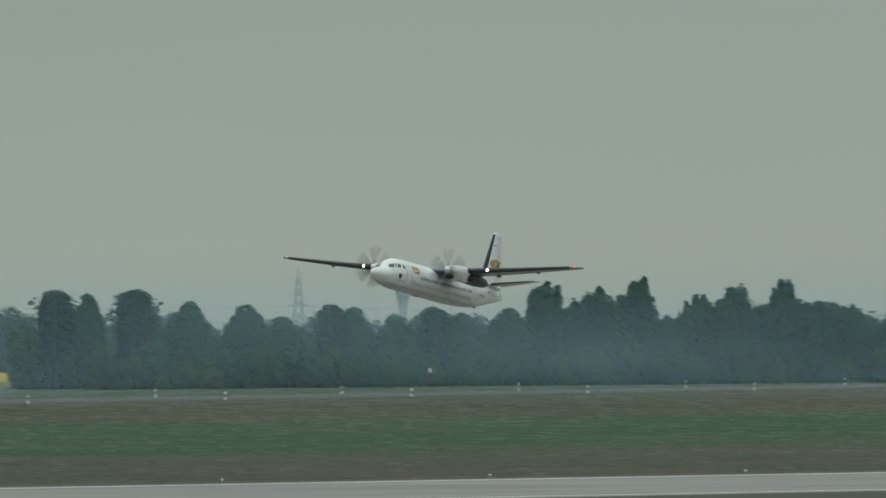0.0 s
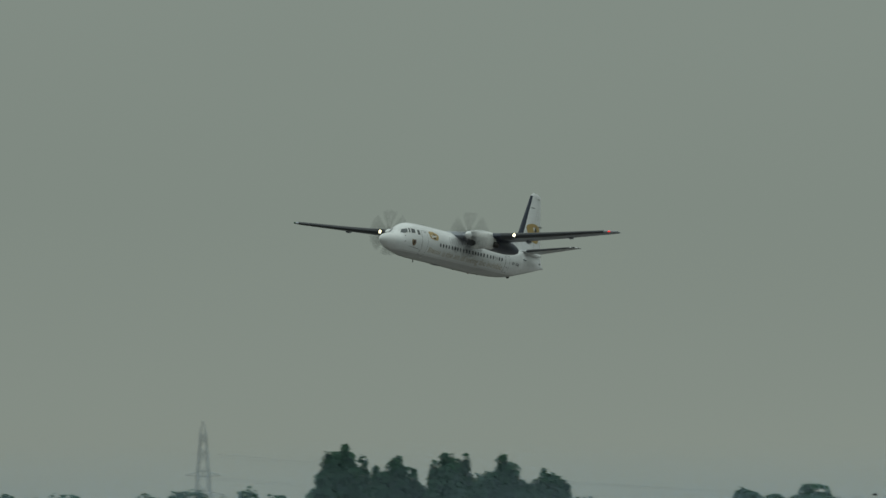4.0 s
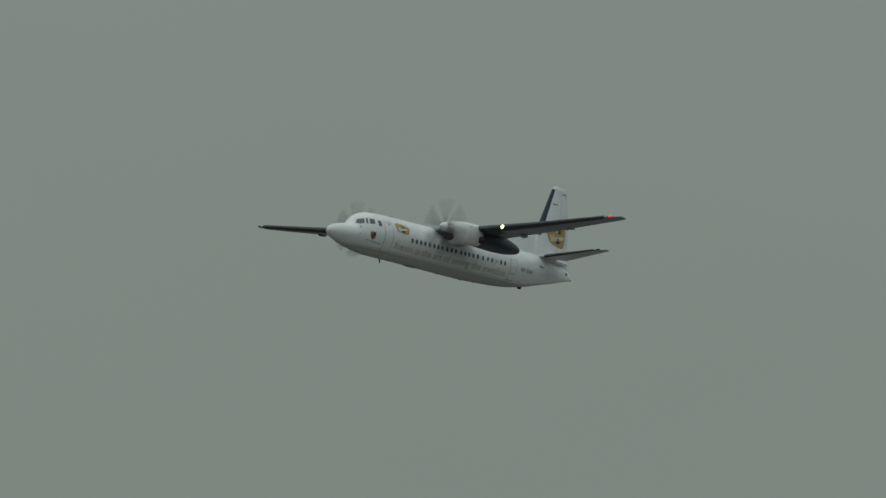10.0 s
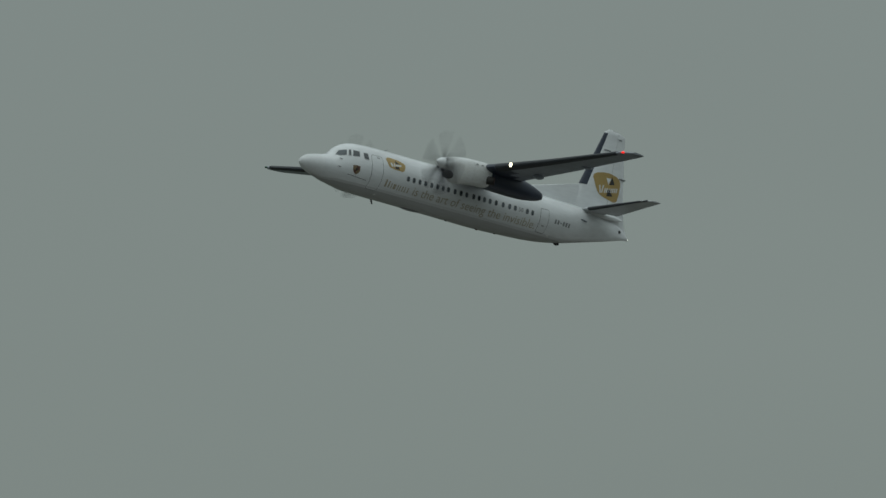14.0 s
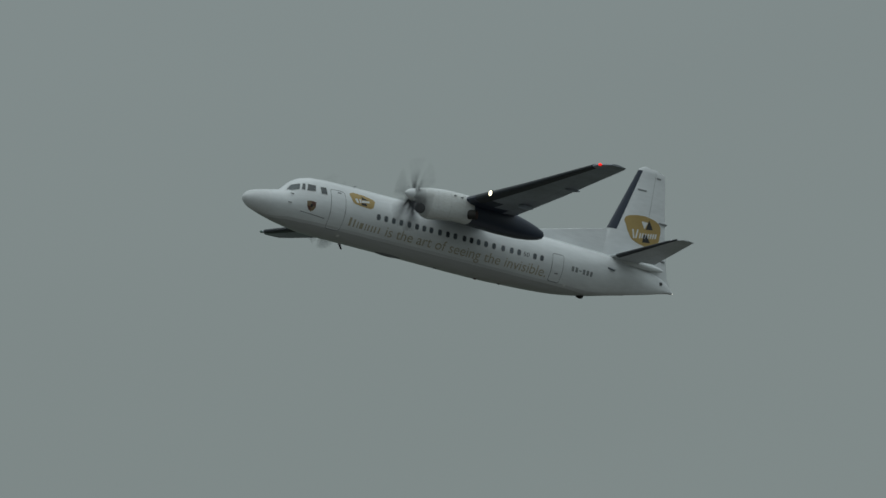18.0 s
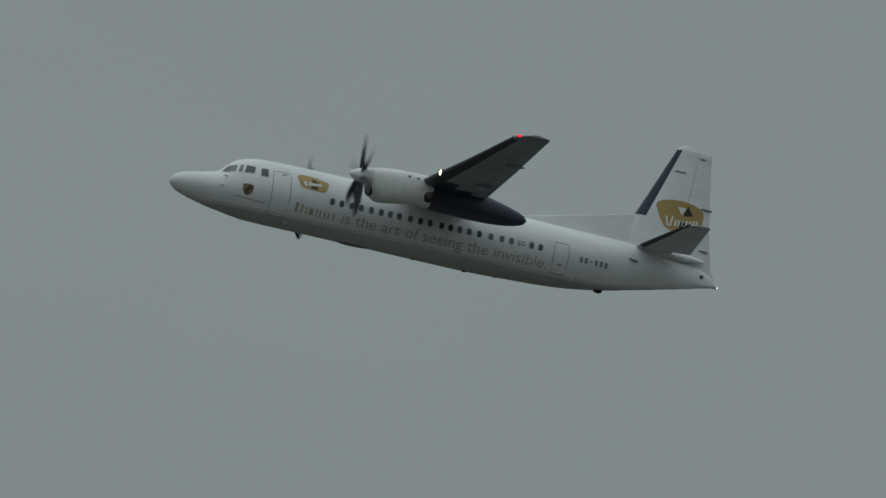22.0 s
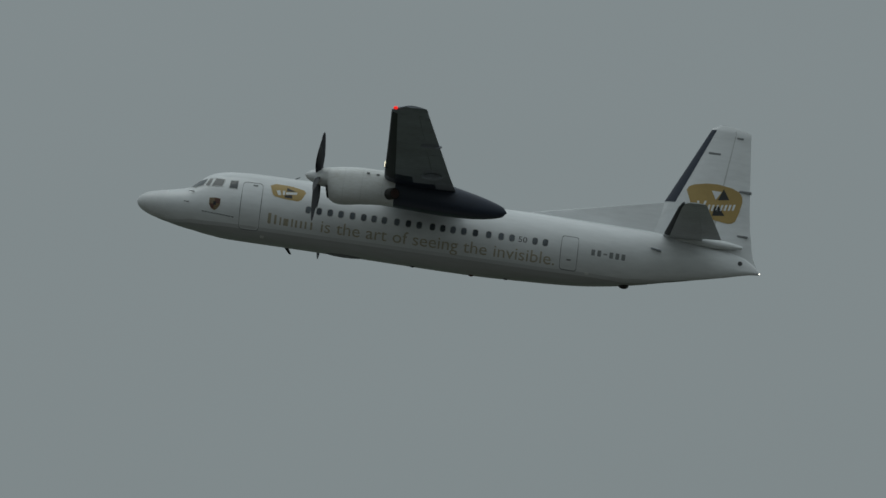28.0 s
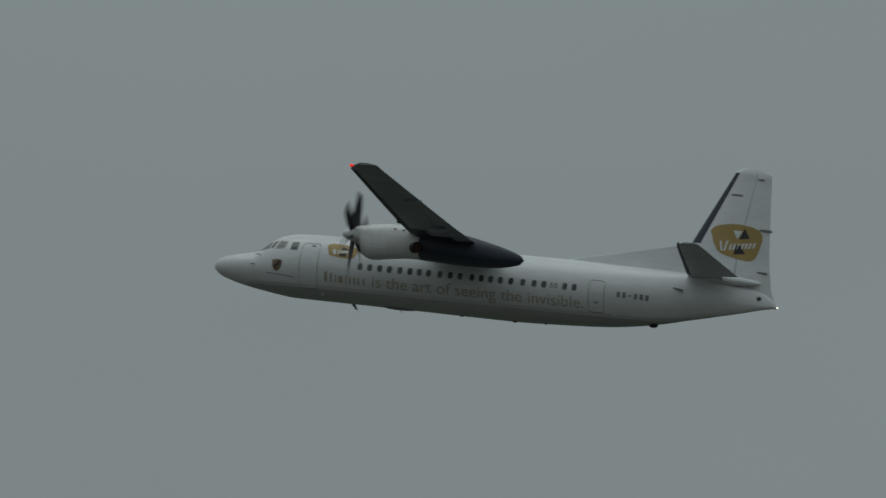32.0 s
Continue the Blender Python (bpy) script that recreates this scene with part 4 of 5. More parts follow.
def airliner():
    plane = tagged(new("airliner"), "white twin-propeller airliner climbing with its wheels up", "airplane")
    n = 40
    rings = []
    for s in sorted(set([0, 0.02, 0.05, 0.09, 0.14, 0.22, 0.3] + [0.4 + 0.14 * i for i in range(33)] + [5.1 + 0.45 * i for i in range(27)] + [17.0 + 0.22 * i for i in range(38)] + [25.2, 25.3])):
        m, t, b, w = MID(s), TOP(s), BOT(s), WID(s)
        rings.append([(-s, w * math.cos(2 * math.pi * k / n), m + ((t - m) if k <= n // 2 else (m - b)) * math.sin(2 * math.pi * k / n)) for k in range(n)])
    cut = [r[0][0] for r in rings].index(min(r[0][0] for r in rings if r[0][0] > -1.25))
    part("radome", loft(rings[:cut + 1]), RADOME, plane, "off-white nose radome")
    body = part("fuselage", loft(rings[cut:]), WHITE, plane, "white glossy fuselage, darker below")
    # grey belly below the slogan, with a paler edge; both greys add underside shade
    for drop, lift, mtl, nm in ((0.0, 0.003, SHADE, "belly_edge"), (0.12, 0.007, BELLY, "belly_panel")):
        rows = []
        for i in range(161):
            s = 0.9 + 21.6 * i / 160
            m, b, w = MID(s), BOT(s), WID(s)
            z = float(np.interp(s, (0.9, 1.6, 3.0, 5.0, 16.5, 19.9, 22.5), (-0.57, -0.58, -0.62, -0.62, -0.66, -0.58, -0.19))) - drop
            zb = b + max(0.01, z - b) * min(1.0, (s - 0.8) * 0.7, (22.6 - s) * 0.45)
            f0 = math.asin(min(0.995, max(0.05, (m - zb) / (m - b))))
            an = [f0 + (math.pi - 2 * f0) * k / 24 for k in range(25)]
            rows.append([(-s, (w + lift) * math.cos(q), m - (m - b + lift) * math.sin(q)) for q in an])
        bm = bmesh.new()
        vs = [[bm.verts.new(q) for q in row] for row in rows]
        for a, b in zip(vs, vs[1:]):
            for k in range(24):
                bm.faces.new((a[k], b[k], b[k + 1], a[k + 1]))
        part(nm, bm, mtl, body, "weathered grey belly paint with underside shade put in")
    # wings, each in box, flap, aileron, tip and black boot
    for side in (1, -1):
        w = part("wing", WING.piece(0.0, 14.94, 0.0, 0.73, 26, side=side), GREY, plane, "grey high wing with a black leading edge")
        part("flap", WING.piece(0.9, 9.0, 0.735, 1.0, 10, side=side), GREY, w)
        part("aileron", WING.piece(9.04, 14.0, 0.735, 1.0, 8, side=side), GREY, w)
        part("wing_tip", WING.piece(14.04, 14.94, 0.735, 1.0, 6, side=side), GREY, w)
        part("deicing_boot", WING.piece(5.0, 14.1, 0.0, 0.16, 10, 0.010, side), BOOT, w, "black rubber leading edge boot")
        part("wing_root_panel", WING.piece(4.10, 4.92, 0.0, 0.73, 6, 0.006, side), NAVY, w, "navy blue panel beside the nacelle")
        part("wing_root_panel", WING.piece(4.94, 5.75, 0.0, 0.42, 6, 0.005, side), NAVY, w)
        # slim fairings under the flap and the aileron, their tips behind the trailing edge
        for y, ln, s0, zt, rr in ((6.45, 0.85, 11.6, -0.15, 0.085), (10.3, 0.85, 11.62, -0.03, 0.05)):
            rows = []
            le, _, z0, _, tw = (f(y) for f in WING.f)
            for i in range(9):
                u = i / 8
                r = rr * math.sin(math.pi * (0.08 + 0.84 * u)) + 0.008
                s = s0 + ln * u
                z = z0 - (s - le) * math.tan(radians(tw)) - 0.10 * (1 - u) + zt
                rows.append([(-s, side * y + r * math.cos(a * math.pi / 4), z + 1.6 * r * math.sin(a * math.pi / 4)) for a in range(8)])
            part("flap_track_fairing", loft(rows), GREY, w)
        bm = bmesh.new()
        rod(bm, (-10.35, side * 6.2, 1.57), (-10.085, side * 6.2, 1.575), 0.17, 0.16, 16)
        lamp = part("landing_light", bm, BOOT, w, "lit landing light in a dark housing")
        bm = bmesh.new()
        rod(bm, (-10.10, side * 6.2, 1.575), (-10.066, side * 6.2, 1.575), 0.135, 0.12, 16)
        part("lamp_lens", bm, LAMP, lamp, "glowing lens")
        bm = bmesh.new()
        bmesh.ops.create_uvsphere(bm, u_segments=12, v_segments=8, radius=0.08, matrix=Matrix.Translation((-10.66, side * 14.54, 2.145)) @ Matrix.Diagonal((1.2, 1.2, 0.8, 1)))
        part("navigation_light", bm, NAVRED if side > 0 else GREENLENS, w, "red navigation light" if side > 0 else "green navigation light")
        t = part("tailplane", TAIL.piece(0.0, 4.88, 0.0, 0.66, 12, side=side), TAILGREY, plane, "pale grey tailplane with a black leading edge")
        part("elevator", TAIL.piece(0.75, 4.88, 0.665, 1.0, 10, side=side), TAILGREY, t)
        part("deicing_boot", TAIL.piece(0.75, 4.7, 0.0, 0.095, 8, 0.008, side), BOOT, t)
        engine(plane, side)
    # wing to fuselage fairing on the roof
    rows = []
    for i in range(15):
        u = i / 14
        s = 9.2 + 5.2 * u
        k = math.sin(math.pi * (0.02 + 0.96 * u)) ** 0.5
        rows.append([(-s, 1.15 * k * math.cos(math.pi * a / 12), 1.25 + 0.62 * k * math.sin(math.pi * a / 12)) for a in range(13)])
    part("wing_fairing", loft(rows), WHITE, plane)
    # fin, rudder and the long dorsal fillet
    fin = part("fin", FIN.piece(1.2, 6.35, 0.0, 0.62, 34), WHITE, plane, "white tail fin with a dark leading edge")
    part("rudder", FIN.piece(0.52, 6.30, 0.638, 1.0, 30), WHITE, fin)
    part("hinge_gap", FIN.piece(0.9, 6.12, 0.616, 0.641, 12, -0.012), FRAME, fin, "narrow grey hinge gap before the rudder")
    part("fin_boot", FIN.piece(2.92, 6.11, 0.0, 0.125, 8, 0.008), NAVY, fin, "dark navy leading edge strip")
    rows = []
    for i in range(17):
        u = i / 16
        s = 15.7 + 5.9 * u
        zt = 1.70 + (2.98 - 1.70) * u
        w = 0.05 + 0.11 * u
        rows.append([(-s, w, 1.35), (-s, w * 0.9, 1.35 + (zt - 1.35) * 0.6), (-s, w * 0.45, zt - 0.02), (-s, 0, zt), (-s, -w * 0.45, zt - 0.02), (-s, -w * 0.9, 1.35 + (zt - 1.35) * 0.6), (-s, -w, 1.35)])
    part("dorsal_fin", loft(rows), WHITE, plane, "long white dorsal fillet before the fin")
    for s, z, ln in ((22.85, 5.12, 0.5), (24.3, 3.72, 0.5), (24.35, 1.89, 0.6), (23.75, 5.88, 0.34)):
        for side in (1, -1):
            bm = bmesh.new()
            box(bm, (-s, side * (0.13 if s < 23 else 0.05), z), (ln, 0.10, 0.085))
            part("hinge_fairing", bm, SEAM, fin)
    for side in (1, -1):
        # tailplane root fairing
        rows = []
        for i in range(9):
            u = i / 8
            r = 0.19 * math.sin(math.pi * (0.06 + 0.86 * u ** 1.3)) + 0.01
            rows.append([(-(21.3 + 3.2 * u), side * 0.42 + 0.8 * r * math.cos(a * math.pi / 5) - side * 0.2 * u, 1.42 + r * math.sin(a * math.pi / 5) - 0.02 * u) for a in range(10)])
        part("root_fairing", loft(rows), WHITE, plane)
        # cabin windows
        for i, s in enumerate(WIN):
            o = rounded(s, 0.285, 0.21, 0.28, 0.085)
            w = part("window", patch(o, 0.004, side, 2), PANE, body)
            part("window_frame", rim(o, 0.03, 0.008, side), FRAME, w)
        # flight deck glazing
        for o in COCKPIT:
            w = part("cockpit_window", patch(dense(o, 0.1), 0.006, side, 3), SCREEN if o[0][0] < 2.5 else GLASS, body, "dark flight deck window")
            part("window_frame", rim(dense(o, 0.1), 0.028, 0.010, side), FRAME, w)
        # passenger and service doors
        for o in (rounded(4.66, 0.19, 0.80, 1.86, 0.14, -0.02), rounded(17.66, 0.03, 0.66, 1.28, 0.10, -0.03)):
            d = part("door", patch(dense(o, 0.15), 0.005, side, 6), WHITE, body)
            part("door_seam", rim(dense(o, 0.15), 0.032, 0.007, side), SEAM, d, "grey door seam")
            c = o[0][0] - 0.3, 0.55 if o[0][0] > 10 else 1.02
            part("door_handle", patch(rounded(c[0], c[1] - 0.8 if o[0][0] > 10 else c[1], 0.20, 0.06, 0.025), 0.015, side, 1), SEAM, d)
        # gold badge with a pale band and black wedges
        b = part("livery_badge", patch(dense([(5.33, 1.12), (5.55, 1.23), (6.2, 1.20), (6.72, 1.09), (6.80, 0.98), (6.66, 0.66), (6.52, 0.58), (6.0, 0.60), (5.58, 0.66), (5.48, 0.74)], 0.12), 0.010, side, 5), GOLD, body, "gold rounded badge on the forward fuselage")
        for o in ([(6.02, 1.11), (6.38, 0.97), (6.02, 0.94)], [(5.95, 0.76), (6.25, 0.80), (6.30, 0.66), (5.98, 0.66)]):
            part("black_wedge", patch(dense(o, 0.1), 0.014, side, 2), BLACK, b)
        for o in ([(5.60, 0.92), (5.75, 0.96), (5.82, 0.74), (5.70, 0.73)], [(5.86, 0.95), (5.96, 0.96), (5.96, 0.76), (5.88, 0.76)], [(6.0, 0.90), (6.45, 0.95), (6.45, 0.85), (6.0, 0.80)]):
            part("pale_bar", patch(dense(o, 0.1), 0.014, side, 2), WHITE, b)
        # small shield and the line under it
        b = part("crest", patch(dense([(2.96, 0.28), (3.20, 0.31), (3.42, 0.28), (3.42, 0.02), (3.34, -0.12), (3.21, -0.21), (3.06, -0.12), (2.98, 0.02)], 0.1), 0.008, side, 3), DULLGOLD, body, "small gold and red shield")
        for o in ([(3.19, 0.28), (3.40, 0.26), (3.40, 0.07), (3.19, 0.07)], [(3.0, 0.05), (3.18, 0.05), (3.18, -0.15), (3.08, -0.10)]):
            part("shield_field", patch(dense(o, 0.1), 0.012, side, 2), RED, b)
        part("black_charge", patch(rounded(3.2, 0.08, 0.12, 0.15, 0.03), 0.015, side, 2), BLACK, b)
        for q in range(11):
            s0 = 2.72 + 0.122 * q
            z0 = -0.25 - 0.083 * (s0 - 2.72)
            part("caption_bar", patch(dense([(s0, z0), (s0 + 0.09, z0 - 0.007), (s0 + 0.09, z0 - 0.05), (s0, z0 - 0.043)], 0.2), 0.006, side, 2), SEAM, body)
        # slogan: the first word is a brand and stays a bar of its size
        for s0, up, wd in ((5.42, 0.40, 0.13), (5.68, 0.36, 0.09), (5.90, 0.29, 0.07), (6.06, 0.27, 0.20), (6.38, 0.29, 0.07), (6.54, 0.27, 0.08), (6.74, 0.27, 0.08), (6.93, 0.27, 0.08), (7.16, 0.27, 0.08)):
            z0 = -0.44 - 0.015 * (s0 - 5.4)
            part("word_bar", patch(dense([(s0, z0 + up), (s0 + wd, z0 + up), (s0 + wd, z0), (s0, z0)], 0.15), 0.006, side, 3), TEXT, body)
        if side > 0:
            for g in letters_on_skin("is the art of seeing the invisible.", 7.55, 17.12, -0.50, -0.53, 0.44, 0.010):
                part("letter", g, TEXT, body, smooth=False)
            for g in letters_on_skin("50", 15.55, 15.92, 0.17, 0.17, 0.22, 0.006):
                part("numeral", g, MARK, body, smooth=False)
        # registration as plain bars
        for i in range(6):
            s = 18.55 + 0.245 * i
            h = 0.03 if i == 2 else 0.12
            part("marking_bar", patch(rounded(s + 0.07, 0.18, 0.15, 2 * h, 0.02), 0.006, side, 2), SEAM, body)
        # tail badge
        b = []
        for v in ([(21.94, 3.48), (22.01, 3.63), (22.22, 3.74), (22.7, 3.84), (23.15, 3.87), (23.75, 3.80), (24.06, 3.68), (24.20, 3.51), (24.23, 3.28), (24.17, 2.86), (24.06, 2.48), (23.94, 2.36), (23.74, 2.32), (23.3, 2.37), (22.78, 2.47), (22.49, 2.57), (22.36, 2.68), (22.17, 2.96)],):
            b = part("tail_badge", fin_patch(dense(v, 0.15), 0.012, side, 8), GOLD, fin, "gold badge on the tail fin")
        for o, mtl in (([(22.95, 3.58), (23.35, 3.58), (23.16, 3.22)], WHITE), ([(23.25, 3.22), (23.42, 3.72), (23.70, 3.30)], BLACK), ([(23.15, 2.92), (23.30, 3.0), (23.6, 2.62), (23.1, 2.55)], BLACK),
                       *(([(q, z), (q + 0.085, z + 0.012), (q + 0.085 - lean, z - tall), (q - lean, z - tall - 0.012)], WHITE)
                         for q, z, tall, lean in ((22.42, 3.08, 0.42, -0.10), (22.72, 3.12, 0.44, 0.08), (22.90, 2.98, 0.26, 0.03), (23.06, 3.00, 0.25, 0.04), (23.24, 3.02, 0.24, 0.05),
                                                  (23.42, 3.05, 0.24, 0.05), (23.58, 3.08, 0.24, 0.05), (23.74, 3.11, 0.24, 0.05), (23.90, 3.14, 0.24, 0.05)))):
            part("badge_shape", fin_patch(dense(o, 0.15), 0.020, side, 3), mtl, b)
        # probes on the nose and the round auxiliary exhaust
        for s, z in ((2.25, 0.52), (2.1, 0.05)):
            bm = bmesh.new()
            p = on_skin(s, z, 0.0, side)
            rod(bm, p, (p[0] - 0.02, p[1] + side * 0.09, p[2] - 0.02), 0.018, 0.015, 6)
            rod(bm, (p[0] - 0.05, p[1] + side * 0.09, p[2] - 0.02), (p[0] + 0.16, p[1] + side * 0.09, p[2] - 0.02), 0.018, 0.012, 6)
            part("pitot_probe", bm, SOOT, body)
        # pale drain vents low on the skin, a small vane before the tailplane
        for s, z in ((5.25, -0.92), (18.45, -0.64)):
            part("drain_vent", patch(rounded(s, z, 0.16, 0.07, 0.03), 0.014, side, 1), PAINT, body)
        bm = bmesh.new()
        p = on_skin(21.1, 0.74, 0.0, side)
        box(bm, (p[0], p[1] + side * 0.04, p[2]), (0.42, 0.14, 0.05), Matrix.Rotation(radians(-9), 4, "Y"))
        part("stall_vane", bm, GREY, body)
        bm = bmesh.new()
        p = on_skin(24.5, 0.76, 0.0, side)
        rod(bm, (p[0], p[1] - side * 0.05, p[2]), (p[0], p[1] + side * 0.03, p[2]), 0.10, 0.09, 14)
        part("auxiliary_exhaust", bm, MARK, body)
    # aerials, belly bumps and lamps on the centre line
    rows = []
    for i in range(6):
        u = i / 5
        c = 0.22 - 0.12 * u
        rows.append([(-(6.12 + 0.28 * u) + c * 0.5 * math.cos(a * math.pi / 4), -0.62 - 0.10 * u + 0.025 * math.sin(a * math.pi / 4), -0.84 - 0.36 * u) for a in range(8)])
    part("blade_aerial", loft(rows), BOOT, body)
    rows = [[(-(6.1 + 0.3 * i / 4) + 0.07 * (1 - 0.15 * i) * math.cos(a * math.pi / 3), 0.015 * math.sin(a * math.pi / 3), 1.68 + 0.18 * i / 4) for a in range(6)] for i in range(5)]
    part("whip_aerial", loft(rows), SEAM, body)
    for s, z, r, mtl, nm in ((19.96, -0.76, 0.13, SOOT, "tail_bumper"), (11.4, -1.13, 0.07, SOOT, "drain_mast"), (13.8, -1.17, 0.07, RED, "beacon"), (15.2, -1.13, 0.06, SOOT, "drain_mast")):
        bm = bmesh.new()
        bmesh.ops.create_uvsphere(bm, u_segments=10, v_segments=6, radius=r, matrix=Matrix.Translation((-s, 0, z)) @ Matrix.Diagonal((1.7, 0.9, 1, 1)))
        part(nm, bm, mtl, body)
    bm = bmesh.new()
    bmesh.ops.create_uvsphere(bm, u_segments=16, v_segments=10, radius=1.0, matrix=Matrix.Translation((-8.63, 0, -1.09)) @ Matrix.Diagonal((0.80, 0.22, 0.085, 1)))
    part("belly_blister", bm, SEAM, body, "grey low antenna blister")
    bm = bmesh.new()
    bmesh.ops.create_uvsphere(bm, u_segments=10, v_segments=6, radius=0.035, matrix=Matrix.Translation((-25.33, 0, 0.475)))
    part("tail_light", bm, TAILW, body, "white tail light")
    return plane, propeller(plane, 1), propeller(plane, -1)


def fin_skin(s, z, off):
    le, ch, _, th, _ = (f(z) for f in FIN.f)
    x = min(max((s - le) / ch, 0.0), 1.0)
    t = 5 * th * (0.2969 * math.sqrt(x) - 0.126 * x - 0.3516 * x * x + 0.2843 * x**3 - 0.1036 * x**4)
    return t * ch * 1.1 + 0.02 * 4 * x * (1 - x) * ch + off


def fin_patch(outline, off, side, rings):
    """A sheet of the given outline (station, height) that follows the fin."""
    bm = bmesh.new()
    cs = sum(p[0] for p in outline) / len(outline)
    cz = sum(p[1] for p in outline) / len(outline)
    prev = None
    for r in range(rings + 1):
        k = max(r / rings, 0.02)
        cur = [bm.verts.new((-(cs + (p[0] - cs) * k), side * fin_skin(cs + (p[0] - cs) * k, cz + (p[1] - cz) * k, off), cz + (p[1] - cz) * k)) for p in outline]
        if prev is None:
            bm.faces.new(cur)
        else:
            for i in range(len(cur)):
                j = (i + 1) % len(cur)
                bm.faces.new((prev[i], cur[i], cur[j], prev[j]))
        prev = cur
    low = [bm.verts.new((v.co.x, v.co.y - side * (off + 0.01), v.co.z)) for v in prev]
    for i in range(len(low)):
        j = (i + 1) % len(low)
        bm.faces.new((prev[i], low[i], low[j], prev[j]))
    return bm


# stations of the cabin windows (one blank holds the type number)
WIN = [7.00, 7.44, 7.89, 8.33, 8.80, 9.26, 9.68, 10.10, 10.61, 11.08, 11.52, 12.06, 12.48, 12.90, 13.34, 13.81, 14.35, 14.86, 15.30, 16.24, 16.66]
COCKPIT = [[(2.98, 0.80), (3.10, 1.16), (3.47, 1.14), (3.40, 0.84)], [(3.72, 1.12), (4.02, 1.14), (4.02, 0.78), (3.70, 0.78)],
           [(2.72, 0.82), (2.86, 1.14), (2.98, 1.16), (2.87, 0.80)], [(2.12, 0.72), (2.40, 1.02), (2.74, 1.12), (2.62, 0.80), (2.30, 0.70)]]
PLANE, PROP_LEFT, PROP_RIGHT = airliner()


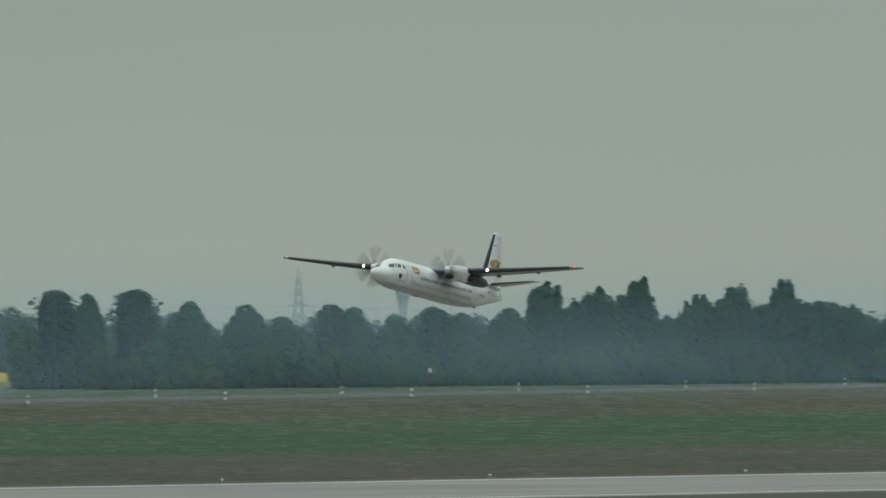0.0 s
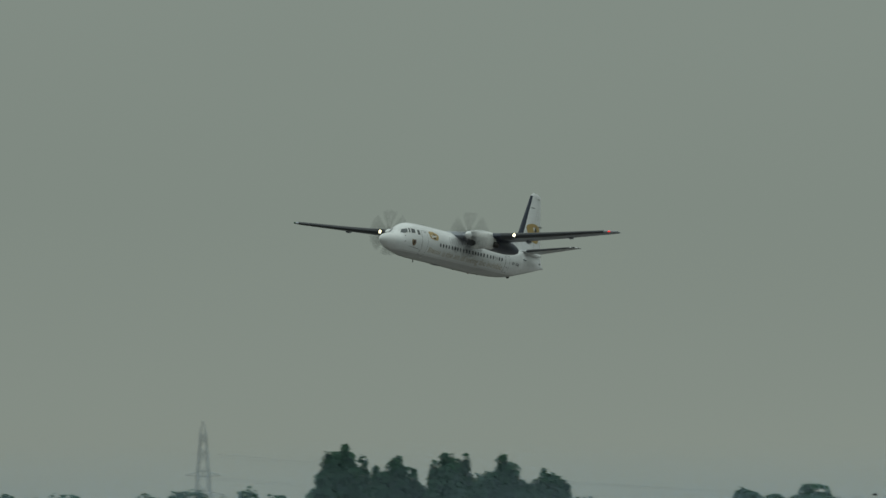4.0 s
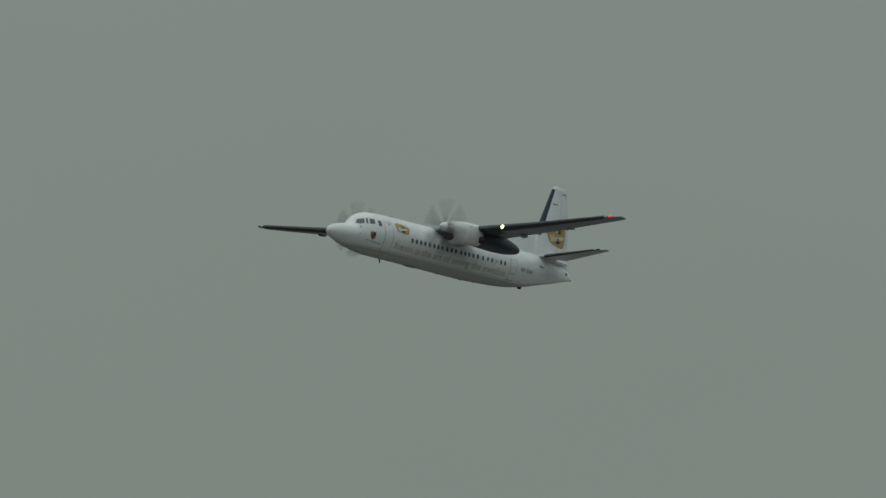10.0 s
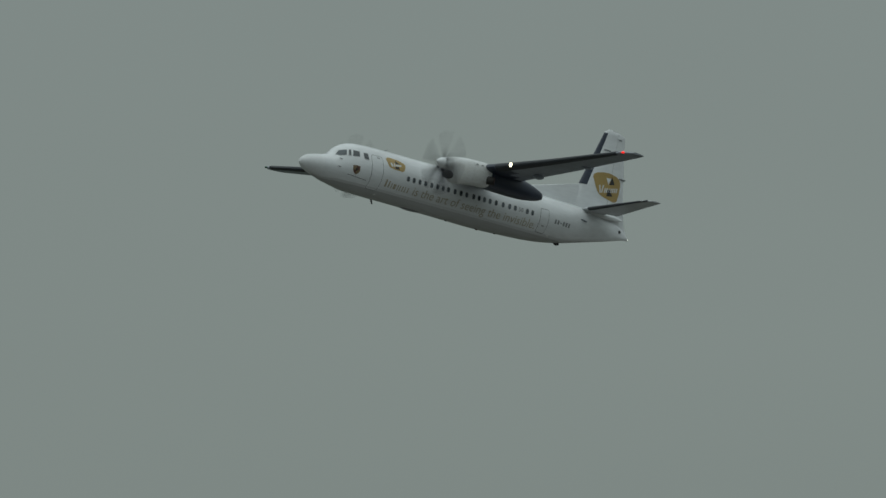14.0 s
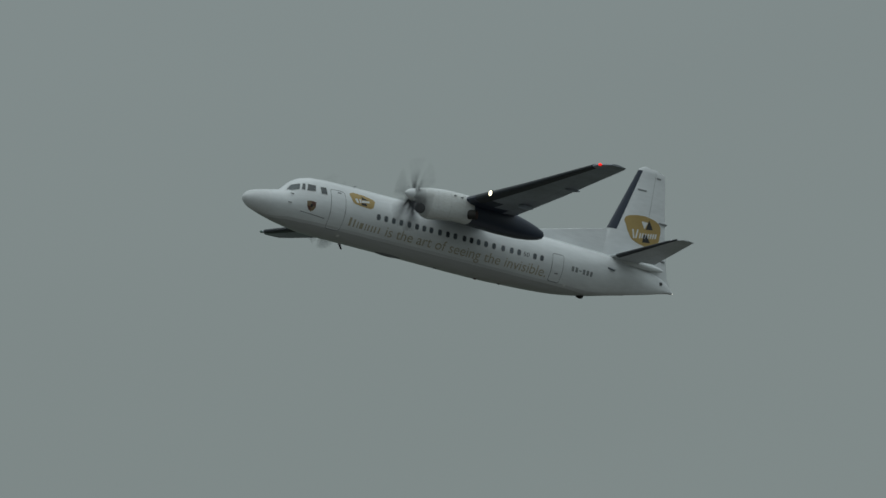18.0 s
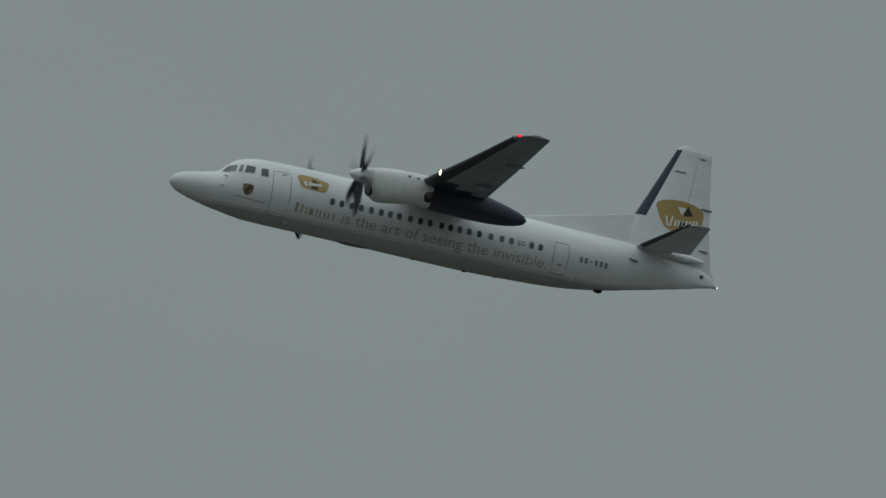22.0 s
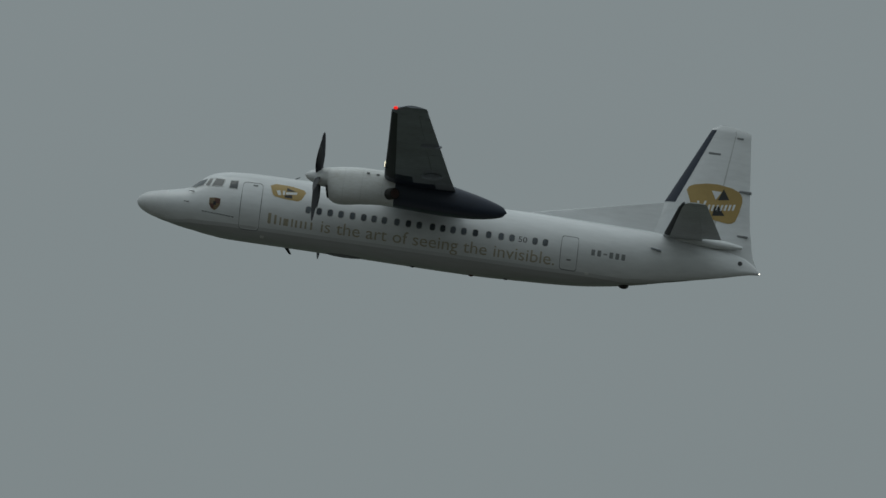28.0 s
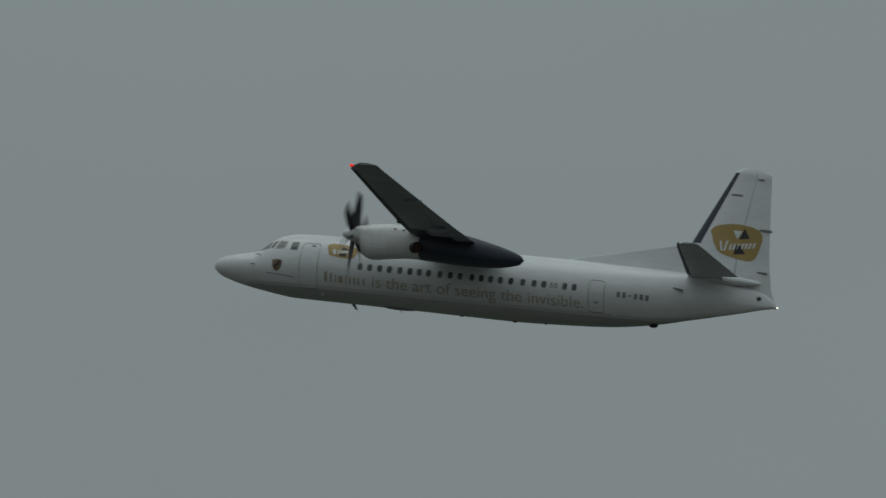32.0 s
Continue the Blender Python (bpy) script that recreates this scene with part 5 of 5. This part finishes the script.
# ---- what moves ----
def motions():
    flight = [
        (0.0, 1783.72, 905.46, 19.11, 6.83, -1.73, -0.64), (0.5, 1754.16, 905.30, 21.39, 6.68, -2.34, -0.32),
        (1.0, 1724.59, 905.14, 23.68, 6.47, -2.77, 0.10), (1.5, 1695.08, 904.98, 25.96, 6.25, -2.63, 0.39),
        (2.0, 1665.39, 904.82, 28.22, 6.04, -1.97, 0.69), (2.5, 1635.32, 904.36, 30.51, 6.15, -1.47, 0.97),
        (3.0, 1604.83, 903.91, 32.80, 6.28, -1.57, 0.69), (3.5, 1573.45, 903.45, 35.07, 6.36, -1.91, 0.14),
        (4.0, 1541.45, 903.65, 37.27, 6.23, -1.67, -0.42), (4.5, 1508.60, 903.84, 39.46, 6.11, -1.14, -0.58),
        (5.0, 1475.28, 904.04, 41.63, 6.02, -0.55, -0.51), (5.5, 1441.70, 904.23, 43.80, 5.97, -0.05, -0.37),
        (6.0, 1408.01, 904.42, 45.97, 5.99, 0.18, -0.26), (6.5, 1374.22, 904.61, 48.15, 6.05, 0.27, -0.14),
        (7.0, 1340.29, 904.80, 50.33, 6.13, 0.25, -0.04), (7.5, 1306.03, 904.86, 52.54, 6.30, 0.15, 0.20),
        (8.0, 1271.65, 904.92, 54.80, 6.50, 0.10, 0.24), (8.5, 1237.20, 904.97, 57.08, 6.70, 0.05, 0.04),
        (9.0, 1202.74, 905.03, 59.41, 6.90, 0.01, -0.16), (9.5, 1168.36, 905.09, 61.78, 7.08, 0.15, -0.34),
        (10.0, 1134.09, 905.15, 64.21, 7.31, 0.13, -0.45), (10.5, 1099.87, 905.18, 66.70, 7.57, -0.22, -0.45),
        (11.0, 1065.79, 905.22, 69.26, 7.81, -0.54, -0.56), (11.5, 1031.89, 905.25, 71.90, 8.01, -0.54, -0.62),
        (12.0, 998.15, 905.29, 74.61, 8.15, -0.23, -0.58), (12.5, 964.53, 905.32, 77.38, 8.30, 0.04, -0.57),
        (13.0, 931.04, 905.37, 80.25, 8.57, -0.05, -0.56), (13.5, 897.52, 905.30, 83.15, 8.91, -0.35, -0.61),
        (14.0, 864.09, 905.23, 86.14, 9.23, -0.62, -0.75), (14.5, 830.75, 905.17, 89.21, 9.51, -0.83, -0.98),
        (15.0, 797.49, 905.10, 92.36, 9.71, -0.95, -1.29), (15.5, 764.28, 905.03, 95.60, 9.80, -0.92, -1.64),
        (16.0, 731.12, 904.97, 98.92, 9.75, -0.68, -1.93), (16.5, 697.80, 904.71, 102.31, 9.67, 0.19, -2.09),
        (17.0, 664.55, 904.45, 105.76, 9.54, 1.25, -1.81), (17.5, 631.37, 904.18, 109.31, 9.34, 2.13, -1.06),
        (18.0, 598.26, 903.92, 112.93, 9.15, 2.36, -0.02), (18.5, 565.59, 904.27, 116.71, 9.07, 1.48, 0.86),
        (19.0, 532.98, 904.63, 120.56, 9.14, -0.00, 1.36), (19.5, 500.37, 904.98, 124.48, 9.45, -1.17, 1.37),
        (20.0, 467.76, 905.34, 128.46, 9.92, -1.49, 0.82), (20.5, 434.88, 905.36, 132.43, 10.28, -0.68, -0.10),
        (21.0, 402.11, 905.38, 136.47, 10.31, 0.25, -0.95), (21.5, 369.47, 905.40, 140.54, 9.99, 0.54, -1.59),
        (22.0, 336.99, 905.43, 144.67, 9.47, 0.72, -1.96), (22.5, 304.30, 904.23, 148.68, 9.06, 1.11, -1.89),
        (23.0, 271.74, 903.02, 152.72, 8.81, 1.77, -1.56), (23.5, 239.31, 901.82, 156.80, 8.64, 2.30, -1.15),
        (24.0, 207.02, 900.62, 160.92, 8.49, 2.25, -0.85), (24.5, 175.24, 899.96, 165.11, 8.36, 1.21, -0.57),
        (25.0, 143.59, 899.30, 169.34, 8.22, -0.11, -0.30), (25.5, 112.10, 898.64, 173.58, 8.11, -1.00, -0.19),
        (26.0, 80.77, 897.98, 177.84, 8.17, -0.98, -0.06), (26.5, 49.76, 897.27, 182.07, 8.22, -0.56, -0.04),
        (27.0, 18.85, 896.56, 186.31, 8.27, -0.01, 0.01), (27.5, -11.95, 895.85, 190.56, 8.29, 0.55, 0.11),
        (28.0, -42.63, 895.14, 194.81, 8.29, 1.03, 0.32), (28.5, -73.20, 894.44, 199.07, 8.26, 1.32, 0.66),
        (29.0, -103.57, 894.64, 203.53, 8.28, 1.34, 0.70), (29.5, -133.99, 894.86, 207.97, 8.40, 1.09, 0.74),
        (30.0, -164.24, 895.07, 212.43, 8.60, 0.84, 0.61), (30.5, -194.59, 895.45, 216.93, 8.76, 0.54, 0.32),
        (31.0, -224.97, 895.85, 221.43, 8.99, 0.28, -0.07), (31.5, -255.35, 896.23, 225.93, 9.13, 0.07, -0.41),
        (32.0, -285.74, 896.62, 230.44, 9.21, 0.08, -0.72),
    ]
    walk(PLANE, [(t, pose(x, y, z, roll, -pitch, 180 + yaw)) for t, x, y, z, pitch, roll, yaw in flight])
    # the propellers turn fast at take-off power, slower in the climb; the blades add their own turn to the hub's
    hub_turn, blade_turn, hubs, blades = 4.0, 0.0, [], []
    for i in range(32 * FPS + 1):
        hubs.append((i / FPS, hub_turn))
        blades.append((i / FPS, blade_turn))
        hub_turn += 28.0 if 22.5 * FPS <= i < 29.3 * FPS else 88.0
        blade_turn += 88.0 if i < 21 * FPS else 0.0
    turned = [(t, pose(0, 0, 0, a)) for t, a in blades]
    for prop, side in ((PROP_LEFT, 1), (PROP_RIGHT, -1)):
        walk(prop, [(t, pose(-7.22, 3.70 * side, 1.22, a)) for t, a in hubs])
        for blade in prop.children:
            walk(blade, turned)
    # the bird crosses over the trees
    rows = []
    for t in (0.0, 8.0, 16.0, 24.0, 32.0):
        a = radians(28.72 + 0.102 * t)
        rows.append((t, pose(2000 * math.cos(a), 2000 * math.sin(a), 16.7 + 0.02 * t, 0, 0, 120)))
    walk(BIRD, rows)


motions()
